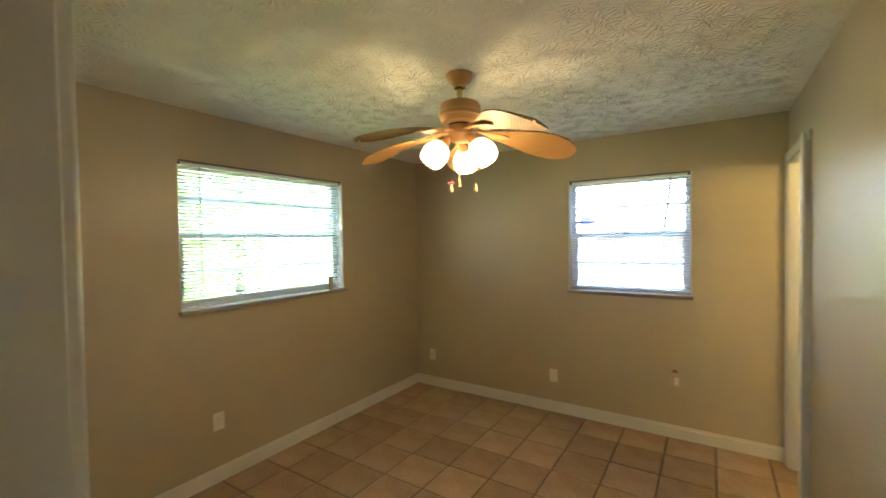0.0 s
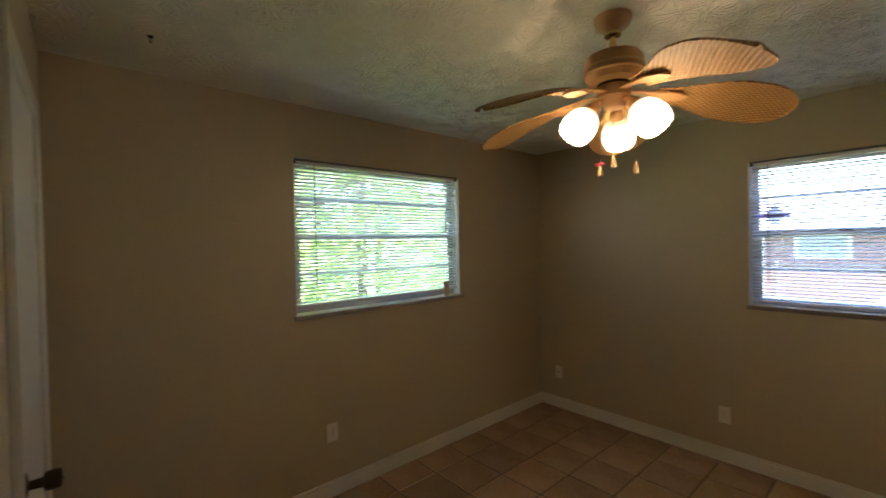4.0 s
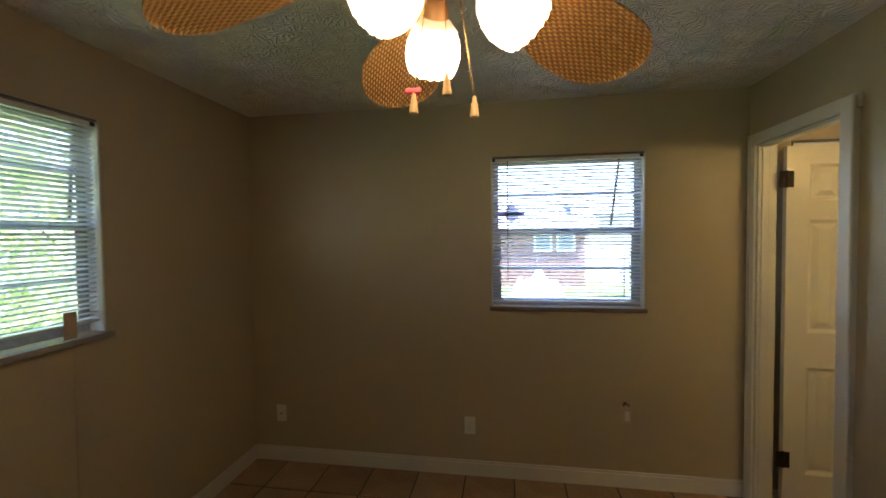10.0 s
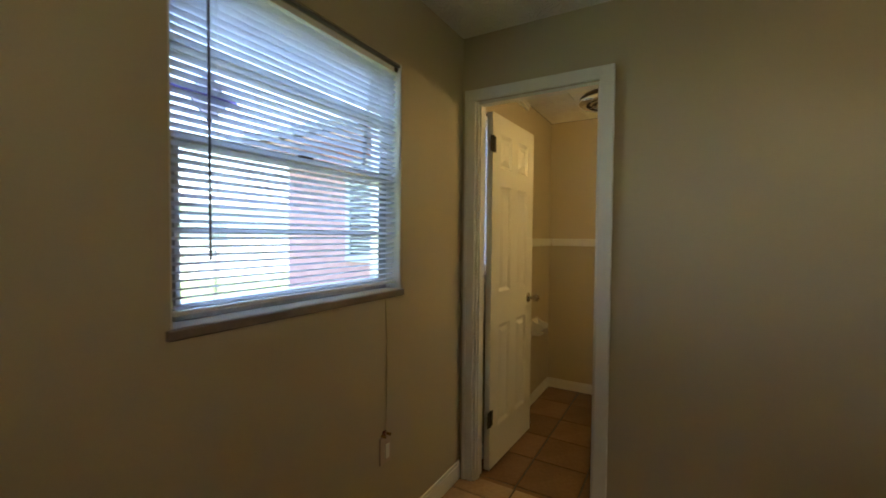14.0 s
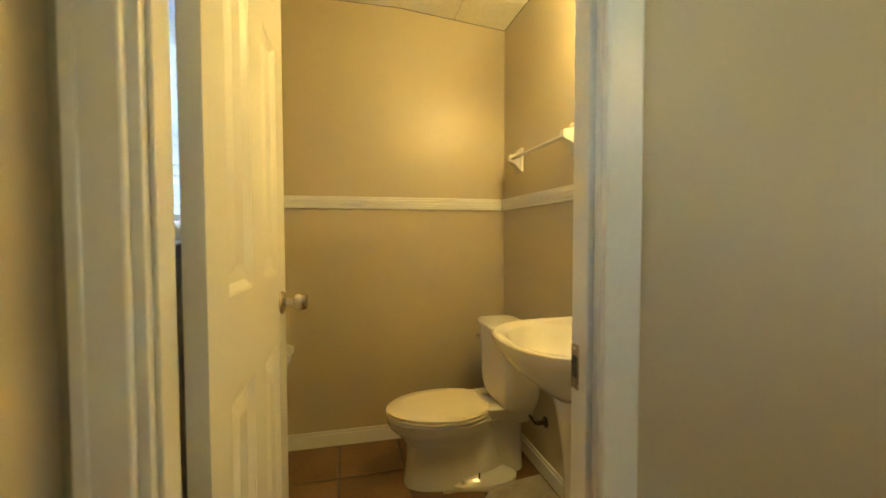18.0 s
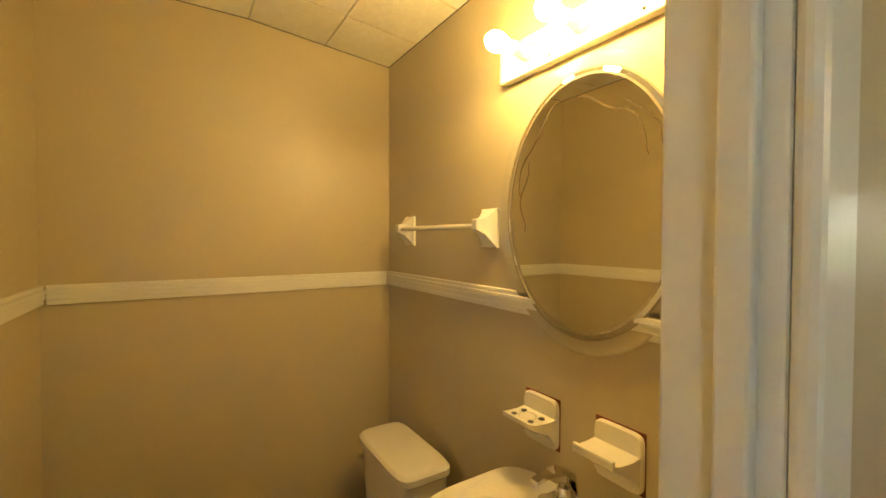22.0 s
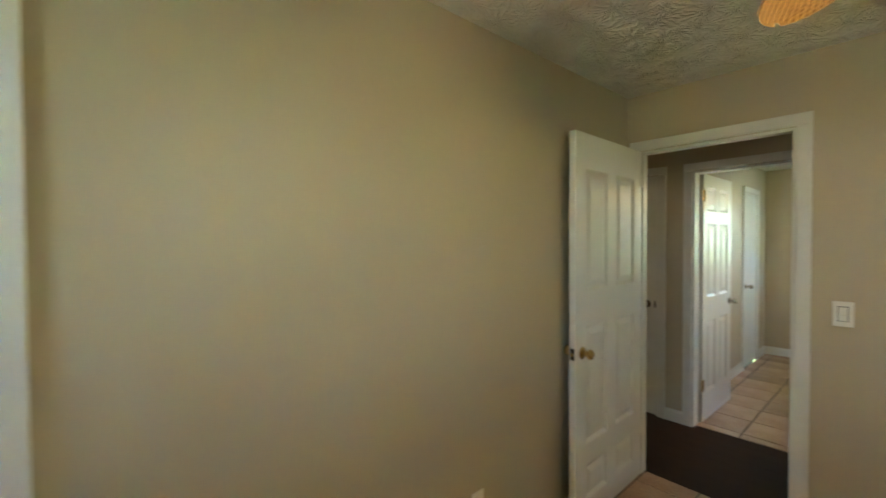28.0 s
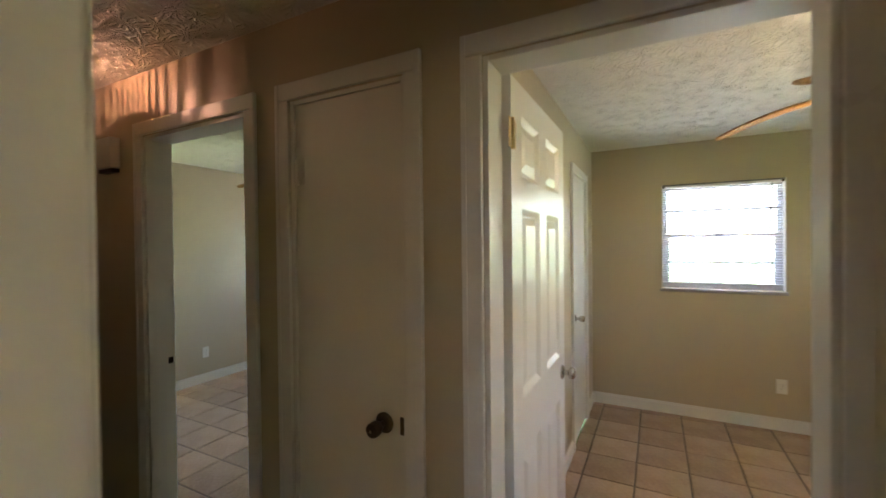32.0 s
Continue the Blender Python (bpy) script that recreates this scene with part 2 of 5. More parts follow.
def make_ceiling():
    """Stomped plaster: brush marks that fan out from the middle of each print."""
    m, nt, b = nodes_of("stomped_ceiling", 0.75)
    tc = nt.nodes.new("ShaderNodeTexCoord")
    warp = nt.nodes.new("ShaderNodeTexNoise")
    warp.inputs["Scale"].default_value = 9
    nt.links.new(tc.outputs["Object"], warp.inputs["Vector"])
    shift = nt.nodes.new("ShaderNodeVectorMath")
    shift.operation = "MULTIPLY_ADD"
    shift.inputs[1].default_value = (0.08, 0.08, 0)
    nt.links.new(warp.outputs["Color"], shift.inputs[0])
    nt.links.new(tc.outputs["Object"], shift.inputs[2])
    heights = None
    for scale, count in ((6.5, 15), (9.5, 11)):
        vor = nt.nodes.new("ShaderNodeTexVoronoi")
        vor.voronoi_dimensions = "2D"
        vor.inputs["Scale"].default_value = scale
        nt.links.new(shift.outputs[0], vor.inputs["Vector"])
        sub = nt.nodes.new("ShaderNodeVectorMath")
        sub.operation = "SUBTRACT"
        nt.links.new(shift.outputs[0], sub.inputs[0])
        nt.links.new(vor.outputs["Position"], sub.inputs[1])
        sep = nt.nodes.new("ShaderNodeSeparateXYZ")
        nt.links.new(sub.outputs[0], sep.inputs[0])
        ang = math_node(nt, "ARCTAN2", sep.outputs[1], sep.outputs[0])
        rays = math_node(nt, "SINE", math_node(nt, "MULTIPLY", ang, count))
        fall = math_node(nt, "SUBTRACT", 1.0, math_node(nt, "MULTIPLY", vor.outputs["Distance"], 1.3))
        h = math_node(nt, "MULTIPLY", math_node(nt, "MAXIMUM", rays, -0.2), math_node(nt, "MAXIMUM", fall, 0.0))
        heights = h if heights is None else math_node(nt, "MAXIMUM", heights, h)
    rough = noise_node(nt, 30, 4)
    total = math_node(nt, "ADD", heights, math_node(nt, "MULTIPLY", rough, 0.7))
    c = noise_node(nt, 1.2, 4)
    nt.links.new(ramp(nt, c, [(0.3, (0.83, 0.805, 0.71)), (0.7, (0.90, 0.875, 0.785))]), b.inputs["Base Color"])
    bump(nt, b, total, 0.85, 0.015)
    return m


def make_wicker():
    m, nt, b = nodes_of("woven_wicker", 0.5)
    tc = nt.nodes.new("ShaderNodeTexCoord")
    sep = nt.nodes.new("ShaderNodeSeparateXYZ")
    nt.links.new(tc.outputs["Object"], sep.inputs[0])
    row = math_node(nt, "FLOOR", math_node(nt, "DIVIDE", sep.outputs[1], 0.0085))
    across = math_node(nt, "SINE", math_node(nt, "MULTIPLY", sep.outputs[1], math.pi / 0.0085))
    phase = math_node(nt, "MULTIPLY", row, math.pi)
    along = math_node(nt, "SINE", math_node(nt, "ADD", math_node(nt, "MULTIPLY", sep.outputs[0], 2 * math.pi / 0.024), phase))
    h = math_node(nt, "MULTIPLY", math_node(nt, "ABSOLUTE", across), math_node(nt, "ADD", math_node(nt, "MULTIPLY", along, 0.5), 0.55))
    n = noise_node(nt, 20, 3)
    c = ramp(nt, math_node(nt, "ADD", h, math_node(nt, "MULTIPLY", n, 0.3)), [(0.2, (0.25, 0.115, 0.028)), (0.5, (0.49, 0.27, 0.08)), (0.9, (0.67, 0.42, 0.15))])
    nt.links.new(c, b.inputs["Base Color"])
    bump(nt, b, h, 0.7, 0.005)
    return m


def make_panel_ceiling():
    m, nt, b = nodes_of("fibre_ceiling_tile", 0.8)
    n1, n2 = noise_node(nt, 4, 4), noise_node(nt, 40, 4)
    c = ramp(nt, math_node(nt, "ADD", math_node(nt, "MULTIPLY", n1, 0.5), math_node(nt, "MULTIPLY", n2, 0.5)), [(0.35, (0.73, 0.68, 0.56)), (0.65, (0.83, 0.79, 0.68))])
    nt.links.new(c, b.inputs["Base Color"])
    bump(nt, b, n2, 0.25, 0.003)
    return m


def make_leaf(name, dark, light):
    m, nt, b = nodes_of(name, 0.5)
    info = nt.nodes.new("ShaderNodeNewGeometry")
    nt.links.new(ramp(nt, info.outputs["Random Per Island"], [(0.0, dark), (0.5, light), (1.0, tuple(c * 1.5 for c in light))]), b.inputs["Base Color"])
    tr = nt.nodes.new("ShaderNodeBsdfTranslucent")
    tr.inputs[0].default_value = (light[0] * 1.6, light[1] * 1.6, light[2], 1)
    mx = nt.nodes.new("ShaderNodeMixShader")
    mx.inputs[0].default_value = 0.5
    nt.links.new(b.outputs[0], mx.inputs[1])
    nt.links.new(tr.outputs[0], mx.inputs[2])
    nt.links.new(mx.outputs[0], nt.nodes["Material Output"].inputs[0])
    return m


def make_glass():
    m, nt, b = nodes_of("window_glass", 0.02, 0, (1, 1, 1))
    b.inputs["Transmission Weight"].default_value = 1.0
    b.inputs["IOR"].default_value = 1.02
    return m


def make_stained(name, colour):
    m, nt, b = nodes_of(name, 0.2, 0, colour)
    n = noise_node(nt, 30, 3)
    c = ramp(nt, n, [(0.3, tuple(v * 0.85 for v in colour)), (0.7, colour)])
    nt.links.new(c, b.inputs["Base Color"])
    tr = nt.nodes.new("ShaderNodeBsdfTranslucent")
    nt.links.new(c, tr.inputs[0])
    mx = nt.nodes.new("ShaderNodeMixShader")
    mx.inputs[0].default_value = 0.8
    nt.links.new(b.outputs[0], mx.inputs[1])
    nt.links.new(tr.outputs[0], mx.inputs[2])
    nt.links.new(mx.outputs[0], nt.nodes["Material Output"].inputs[0])
    return m


def make_mirror():
    m, nt, b = nodes_of("mirror_silver", 0.02, 1.0, (0.82, 0.83, 0.80))
    n = noise_node(nt, 5, 4)
    nt.links.new(ramp(nt, n, [(0.35, (0.80, 0.80, 0.76)), (0.65, (0.86, 0.86, 0.82))]), b.inputs["Base Color"])
    return m


def make_slat():
    """Thin white vinyl that lets some daylight through."""
    m, nt, b = nodes_of("blind_slat", 0.4)
    c = ramp(nt, noise_node(nt, 10, 3), [(0.3, (0.80, 0.81, 0.86)), (0.7, (0.86, 0.87, 0.91))])
    nt.links.new(c, b.inputs["Base Color"])
    tr = nt.nodes.new("ShaderNodeBsdfTranslucent")
    nt.links.new(c, tr.inputs[0])
    mx = nt.nodes.new("ShaderNodeMixShader")
    mx.inputs[0].default_value = 0.58
    nt.links.new(b.outputs[0], mx.inputs[1])
    nt.links.new(tr.outputs[0], mx.inputs[2])
    nt.links.new(mx.outputs[0], nt.nodes["Material Output"].inputs[0])
    return m


SLAT = make_slat()
# bedroom tile colour with green and blue raised a little
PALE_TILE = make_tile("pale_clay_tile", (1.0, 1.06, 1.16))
# bedroom tile colour multiplied to about half, least in red
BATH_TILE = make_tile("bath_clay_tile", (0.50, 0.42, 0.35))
TILE, CEILING, WICKER, FIBRE, GLASS, MIRROR = make_tile(), make_ceiling(), make_wicker(), make_panel_ceiling(), make_glass(), make_mirror()
PURPLE, LAVENDER = make_stained("purple_glass", (0.46, 0.40, 0.78)), make_stained("lavender_glass", (0.84, 0.83, 0.96))
LEAF, LEAF_DARK = make_leaf("leaves", (0.25, 0.33, 0.17), (0.41, 0.51, 0.30)), make_leaf("hedge_leaves", (0.22, 0.29, 0.15), (0.36, 0.44, 0.26))


# ---- building blocks ----
def mesh_of(bm, mat, smooth=False):
    me = bpy.data.meshes.new("mesh")
    bm.normal_update()
    bm.to_mesh(me)
    bm.free()
    me.materials.append(mat)
    if smooth:
        for p in me.polygons:
            p.use_smooth = True
        me.set_sharp_from_angle(angle=radians(38))
    return me


def thing(name, m=None, label="", category="", group="", kind=""):
    ob = new(name)
    ob.empty_display_size = 0.05
    if m:
        ob.matrix_world = m
    return tagged(ob, label, category, group, kind)


def part(name, bm, material, parent=None, label="", smooth=False, m=None):
    ob = new(name, mesh_of(bm, material, smooth))
    ob.parent = parent
    if m:
        ob.matrix_basis = m
    return tagged(ob, label)


def again(name, me, parent, m, label=""):
    ob = new(name, me)
    ob.parent = parent
    ob.matrix_basis = m
    return tagged(ob, label)


def add_box(bm, x0, y0, z0, x1, y1, z1, bevel=0.0):
    vs = [bm.verts.new(v) for v in ((x0, y0, z0), (x1, y0, z0), (x1, y1, z0), (x0, y1, z0), (x0, y0, z1), (x1, y0, z1), (x1, y1, z1), (x0, y1, z1))]
    fs = [bm.faces.new([vs[i] for i in f]) for f in ((3, 2, 1, 0), (4, 5, 6, 7), (0, 1, 5, 4), (1, 2, 6, 5), (2, 3, 7, 6), (3, 0, 4, 7))]
    if bevel:
        edges = list({e for f in fs for e in f.edges})
        bmesh.ops.bevel(bm, geom=edges, offset=bevel, segments=2, profile=0.5, affect="EDGES", clamp_overlap=True)
    return bm


def boxes(*rows, bevel=0.0):
    bm = bmesh.new()
    for r in rows:
        add_box(bm, *r, bevel=bevel)
    return bm


def lathe(profile, seg=32, axis="z"):
    """Turned shape from (radius, height) pairs; ends at radius 0 are closed."""
    bm = bmesh.new()
    rings = []
    for r, h in profile:
        if r < 1e-6:
            rings.append([bm.verts.new((0, 0, h))])
        else:
            rings.append([bm.verts.new((r * math.cos(2 * math.pi * i / seg), r * math.sin(2 * math.pi * i / seg), h)) for i in range(seg)])
    for a, b in zip(rings, rings[1:]):
        for i in range(seg):
            j = (i + 1) % seg
            q = [a[i % len(a)], a[j % len(a)], b[j % len(b)], b[i % len(b)]]
            q = [v for k, v in enumerate(q) if v not in q[:k]]
            if len(q) > 2:
                bm.faces.new(q)
    bmesh.ops.recalc_face_normals(bm, faces=bm.faces)
    if axis == "x":
        bmesh.ops.rotate(bm, verts=bm.verts, matrix=Matrix.Rotation(radians(90), 3, "Y"))
    if axis == "y":
        bmesh.ops.rotate(bm, verts=bm.verts, matrix=Matrix.Rotation(radians(-90), 3, "X"))
    return bm


def loft(sections, closed_ends=True):
    """Skin over rings with equal counts of points."""
    bm = bmesh.new()
    rings = [[bm.verts.new(p) for p in s] for s in sections]
    n = len(rings[0])
    for a, b in zip(rings, rings[1:]):
        for i in range(n):
            bm.faces.new((a[i], a[(i + 1) % n], b[(i + 1) % n], b[i]))
    if closed_ends:
        bm.faces.new(rings[0][::-1])
        bm.faces.new(rings[-1])
    bmesh.ops.recalc_face_normals(bm, faces=bm.faces)
    return bm


def tube(points, r, seg=8):
    """A round bar along points."""
    pts = [Vector(p) for p in points]
    secs = []
    for i, p in enumerate(pts):
        d = (pts[min(i + 1, len(pts) - 1)] - pts[max(i - 1, 0)]).normalized()
        u = d.orthogonal().normalized() if i == 0 else (u - d * u.dot(d)).normalized()
        v = d.cross(u)
        secs.append([p + r * (math.cos(2 * math.pi * k / seg) * u + math.sin(2 * math.pi * k / seg) * v) for k in range(seg)])
    return loft(secs)


def wall(name, along, plane, span, top, holes=(), mat=PAINT, label="", z0=0.0):
    """A wall with thickness: along x or y, plane = (low, high) of the other axis, holes = (a, b, bottom, top)."""
    bm = bmesh.new()
    cuts = sorted({span[0], span[1], *(v for h in holes for v in h[:2])})
    for a, b in zip(cuts, cuts[1:]):
        mid = (a + b) / 2
        free, z = [], z0
        for h in sorted((h for h in holes if h[0] < mid < h[1]), key=lambda h: h[2]):
            if h[2] > z:
                free.append((z, h[2]))
            z = h[3]
        if z < top:
            free.append((z, top))
        for lo, hi in free:
            if along == "x":
                add_box(bm, a, plane[0], lo, b, plane[1], hi)
            else:
                add_box(bm, plane[0], a, lo, plane[1], b, hi)
    bmesh.ops.remove_doubles(bm, verts=bm.verts, dist=1e-5)
    return tagged(part(name, bm, mat), label, "wall", kind="structure")


# ---- plan ----
XE, YS, YN, TOP = 3.178, 0.452, 4.0, 2.42     # bedroom: x 0 to XE, y YS to YN
BX0, BX1, BY0, BY1 = 3.228, 4.868, 2.75, 3.985  # bathroom
HY0, HY1, HX0, HX1 = -0.52, 0.395, 2.24, 6.6   # hall
FX0, FX1, FY0, FY1 = 0.1, 3.22, -3.60, -0.63  # second bedroom
LX0, LX1, LY0, LY1 = 3.90, 7.2, -3.9, -0.63   # third room
ENTRY, BATH, FAR, CUP, LEFT, CLOSET = (2.335, 3.095), (3.270, 3.916), (2.355, 3.103), (3.36, 3.85), (4.09, 4.81), (0.40, 1.09)
DOOR_H, ENTRY_H, HALL_TOP = 2.045, 2.062, 2.345
BATH_FLOOR = -0.015
CY = 0.514
BATH_H = 2.068
W6 = (-3.05, -1.25, 0.95, 2.05)
W1, W2, W3, WB = (1.58, 2.925, 1.165, 2.103), (1.682, 2.612, 1.118, 2.076), (1.752, 2.629, 1.115, 2.03), (3.38, 4.16, 1.12, 2.10)

wall("wall_west", "y", (-0.15, 0.0), (YS - 0.11, YN), 2.6, [W1], label="beige painted bedroom wall with a wide window")
wall("wall_north", "x", (YN, YN + 0.15), (-0.15, XE + 0.11), 2.6, [W2], label="beige painted bedroom wall with a square window")
wall("wall_east", "y", (XE, BX0), (HY1, YN), 2.6, [(*BATH, 0, BATH_H)], label="beige painted bedroom wall beside the bathroom door")
wall("wall_south", "x", (HY1, YS), (1.30, XE), 2.6, [(*ENTRY, 0, ENTRY_H)], label="beige painted bedroom wall with the entry door")
wall("wall_closet_front", "x", (HY1, CY), (0.0, 1.30), 2.6, [(*CLOSET, 0, DOOR_H)], label="beige painted bedroom wall with the closet door")
wall("wall_bath_north", "x", (BY1, BY1 + 0.15), (BX0, BX1 + 0.12), 2.6, [WB], label="tan painted bathroom wall with a window", z0=-0.06)
wall("wall_bath_east", "y", (BX1, BX1 + 0.12), (BY0 - 0.12, BY1), 2.6, label="tan painted bathroom wall with a chair rail", z0=-0.06)
wall("wall_bath_south", "x", (BY0 - 0.12, BY0), (BX0, BX1), 2.6, label="tan painted bathroom wall behind sink and toilet", z0=-0.06)
wall("wall_hall_south", "x", (FY1, HY0), (0.0, HX1), 2.6, [(*FAR, 0, DOOR_H), (*CUP, 0, DOOR_H), (*LEFT, 0, DOOR_H)], label="beige painted hall wall with three doorways")
wall("wall_hall_north", "x", (HY1 - 0.001, HY1 + 0.11), (BX0, HX1), 2.6, label="beige painted hall wall")
wall("wall_hall_west", "y", (HX0 - 0.11, HX0), (HY0, HY1), 2.6, [(-0.44, 0.27, 0, DOOR_H)], label="beige painted end wall of the hall with a door")
wall("wall_hall_east", "y", (HX1, HX1 + 0.11), (FY1, HY1 + 0.11), 2.6, label="beige painted end wall of the hall")
wall("wall_far_south", "x", (FY0 - 0.15, FY0), (FX0 - 0.12, FX1 + 0.11), 2.6, [W3], label="beige painted wall of the second bedroom with a window")
wall("wall_far_west", "y", (FX0 - 0.15, FX0), (FY0, FY1), 2.6, [W6], label="beige painted wall of the second bedroom with a wide window")
wall("wall_far_east", "y", (FX1, FX1 + 0.11), (FY0, FY1), 2.6, [(-3.16, -2.56, 0, DOOR_H)], label="beige painted wall of the second bedroom with a closet door")
wall("wall_left_east", "y", (LX1, LX1 + 0.15), (LY0 - 0.15, LY1), 2.6, label="pale painted wall of the third room")
wall("wall_left_south", "x", (LY0 - 0.15, LY0), (LX0 - 0.1, LX1), 2.6, [(5.5, 6.4, 1.1, 2.05)], label="pale painted wall of the third room with a window opening")
wall("wall_left_west", "y", (LX0 - 0.1, LX0), (LY0, LY1), 2.6, label="pale painted wall of the third room")
wall("wall_closet_back", "x", (-0.45, -0.40), (0.0, 2.13), 2.6, label="plain closet back wall")
wall("wall_cupboard_back", "x", (-1.25, -1.2), (FX1 + 0.11, LX0 - 0.1), 2.6, label="plain cupboard back wall")
wall("wall_far_closet_end", "x", (FY0 - 0.15, FY0), (FX1 + 0.11, LX0 - 0.1), 2.6, label="plain closet end wall")
wall("wall_beyond_hall_west", "y", (1.40, 1.45), (-0.40, HY1), 2.6, label="plain wall behind the hall end door")


def slab(name, rect, z0, z1, mat, label, category):
    return tagged(part(name, boxes((rect[0], rect[1], z0, rect[2], rect[3], z1)), mat), label, category, kind="structure")


slab("ceiling", (0, YS, XE, YN), TOP, TOP + 0.08, CEILING, "off-white stomped plaster ceiling", "ceiling")
slab("ceiling_hall", (1.4, HY0, HX1, HY1), HALL_TOP, HALL_TOP + 0.08, CEILING, "off-white stomped plaster hall ceiling", "ceiling")
slab("ceiling_far", (FX0, FY0, FX1, FY1), 2.39, 2.47, CEILING, "off-white stomped plaster ceiling", "ceiling")
slab("ceiling_left", (LX0, LY0, LX1, LY1), TOP, TOP + 0.08, CEILING, "off-white stomped plaster ceiling", "ceiling")
# unseen slab added to stop daylight leaking in under the far closet walls
slab("light_stop_floor", (FX1 + 0.115, FY0 + 0.001, LX0 - 0.105, -1.255), -0.30, -0.004, DARK_FLOOR, "unseen dark floor inside a closet", "floor")
slab("roof", (-0.45, -4.35, 7.7, 4.45), 2.6, 2.72, SHINGLE, "grey shingle roof over the house", "roof")

# bathroom ceiling of fibre squares, sagging towards the sink
bm = bmesh.new()


def bath_z(y):
    return 2.362 if y > 3.36 else 2.362 - (3.36 - y) / (3.36 - BY0) * 0.056


xs = [BX0, 3.37, 3.675, 3.98, 4.285, 4.59, BX1]
ys = [BY0, 3.055, 3.36, 3.665, BY1]
for xa, xb in zip(xs, xs[1:]):
    for ya, yb in zip(ys, ys[1:]):
        g = 0.003
        za, zb = bath_z(ya), bath_z(yb)
        low = [(xa + g, ya + g, za), (xb - g, ya + g, za), (xb - g, yb - g, zb), (xa + g, yb - g, zb)]
        vs = [bm.verts.new(p) for p in low] + [bm.verts.new((p[0], p[1], p[2] + 0.012)) for p in low]
        for f in ((3, 2, 1, 0), (0, 1, 5, 4), (1, 2, 6, 5), (2, 3, 7, 6), (3, 0, 4, 7)):
            bm.faces.new([vs[i] for i in f])
add_box(bm, BX0, BY0, 2.372, BX1, BY1, 2.45)
tagged(part("ceiling_bath", bm, FIBRE), "cream fibre tile bathroom ceiling, sagging on one side", "ceiling", kind="structure")


t = thing("trim_bath_ceiling", label="thin dark gap line round the bathroom ceiling", category="trim", kind="structure")
for pts in (((BX1, BY0), (BX1, 3.36), (BX1, BY1)), ((BX0, BY0), (BX1, BY0)), ((BX0, BY1), (BX1, BY1))):
    for p, q in zip(pts, pts[1:]):
        part("gap_line", tube([(p[0], p[1], bath_z(p[1])), (q[0], q[1], bath_z(q[1]))], 0.0028, 6), SLOT, t)


t = thing("trim_bath_cornice", label="white painted cornice strip over the bathroom window", category="trim", kind="structure")
for z0, z1, d in ((2.300, 2.326, 0.014), (2.3265, 2.352, 0.024)):
    part("strip", boxes((BX0 + 0.002, BY1 - d, z0, 4.205, BY1, z1), bevel=0.003), TRIM, t)


# ---- openings: casings, jambs, doors ----
def casing(name, along, a, b, top, faces, jamb, label):
    """Door casing on the given wall faces (coordinate, outward sign) and a jamb lining between jamb = (low, high)."""
    t = thing(name, label=label, category="door frame", kind="structure")

    def put(nm, u0, u1, v0, v1, z0, z1, bev=0.004):
        box = (u0, v0, z0, u1, v1, z1) if along == "x" else (v0, u0, z0, v1, u1, z1)
        part(nm, boxes(box, bevel=bev), TRIM, t)

    w = 0.062
    for face, s in faces:
        lo, hi = sorted((face, face + s * 0.016))
        lo2, hi2 = sorted((face + s * 0.016, face + s * 0.019))
        put("casing_side", a - w, a - 0.0003, lo, hi, 0, top + 0.002)
        put("casing_side", b + 0.0003, b + w, lo, hi, 0, top + 0.002)
        put("casing_head", a - w, b + w, lo, hi, top + 0.0035, top + w + 0.002)
        put("casing_bead", a - w, a - w + 0.016, lo2, hi2, 0, top + w, 0.0013)
        put("casing_bead", b + w - 0.016, b + w, lo2, hi2, 0, top + w, 0.0013)
    lo, hi = jamb
    put("jamb", a, a + 0.016, lo - 0.002, hi + 0.002, 0, top, 0.002)
    put("jamb", b - 0.016, b, lo - 0.002, hi + 0.002, 0, top, 0.002)
    put("jamb_head", a + 0.017, b - 0.017, lo - 0.002, hi + 0.002, top - 0.016, top, 0.002)
    return t, put


casing("door_frame_entry", "x", *ENTRY, ENTRY_H, [(YS, 1), (HY1, -1)], (HY1, YS), "white painted wooden frame of the bedroom doorway")
# the bathroom frame: a deep boxed jamb on the latch side, a plain one on the hinge side
t = thing("door_frame_bath", label="white painted wooden frame of the bathroom doorway", category="door frame", kind="structure")
JB = 3.284                                     # latch jamb face
for nm, box, bev in (
        ("jamb", (3.152, JB - 0.046, 0, BX0 + 0.002, JB, BATH_H), 0.003),
        ("stop", (3.166, JB - 0.001, 0, 3.188, JB + 0.012, BATH_H - 0.017), 0.003),
        ("casing_side", (3.136, JB - 0.064, 0, 3.152, JB + 0.001, BATH_H + 0.050), 0.006),
        ("jamb", (XE - 0.002, BATH[1] - 0.012, 0, 3.270, BATH[1] + 0.004, BATH_H), 0.002),
        ("stop", (XE + 0.014, BATH[1] - 0.020, 0, XE + 0.050, BATH[1] - 0.0125, BATH_H - 0.017), 0.002),
        ("casing_side", (XE - 0.016, BATH[1] + 0.002, 0, XE, BATH[1] + 0.062, BATH_H + 0.002), 0.004),
        ("casing_bead", (XE - 0.022, BATH[1] + 0.046, 0, XE - 0.016, BATH[1] + 0.062, BATH_H + 0.062), 0.002),
        ("casing_head", (XE - 0.016, JB - 0.060, BATH_H + 0.0035, XE, BATH[1] + 0.062, BATH_H + 0.064), 0.004),
        ("jamb_head", (XE - 0.002, JB + 0.001, BATH_H - 0.016, BX0 + 0.002, BATH[1] - 0.017, BATH_H), 0.002)):
    part(nm, boxes(box, bevel=bev), TRIM, t)
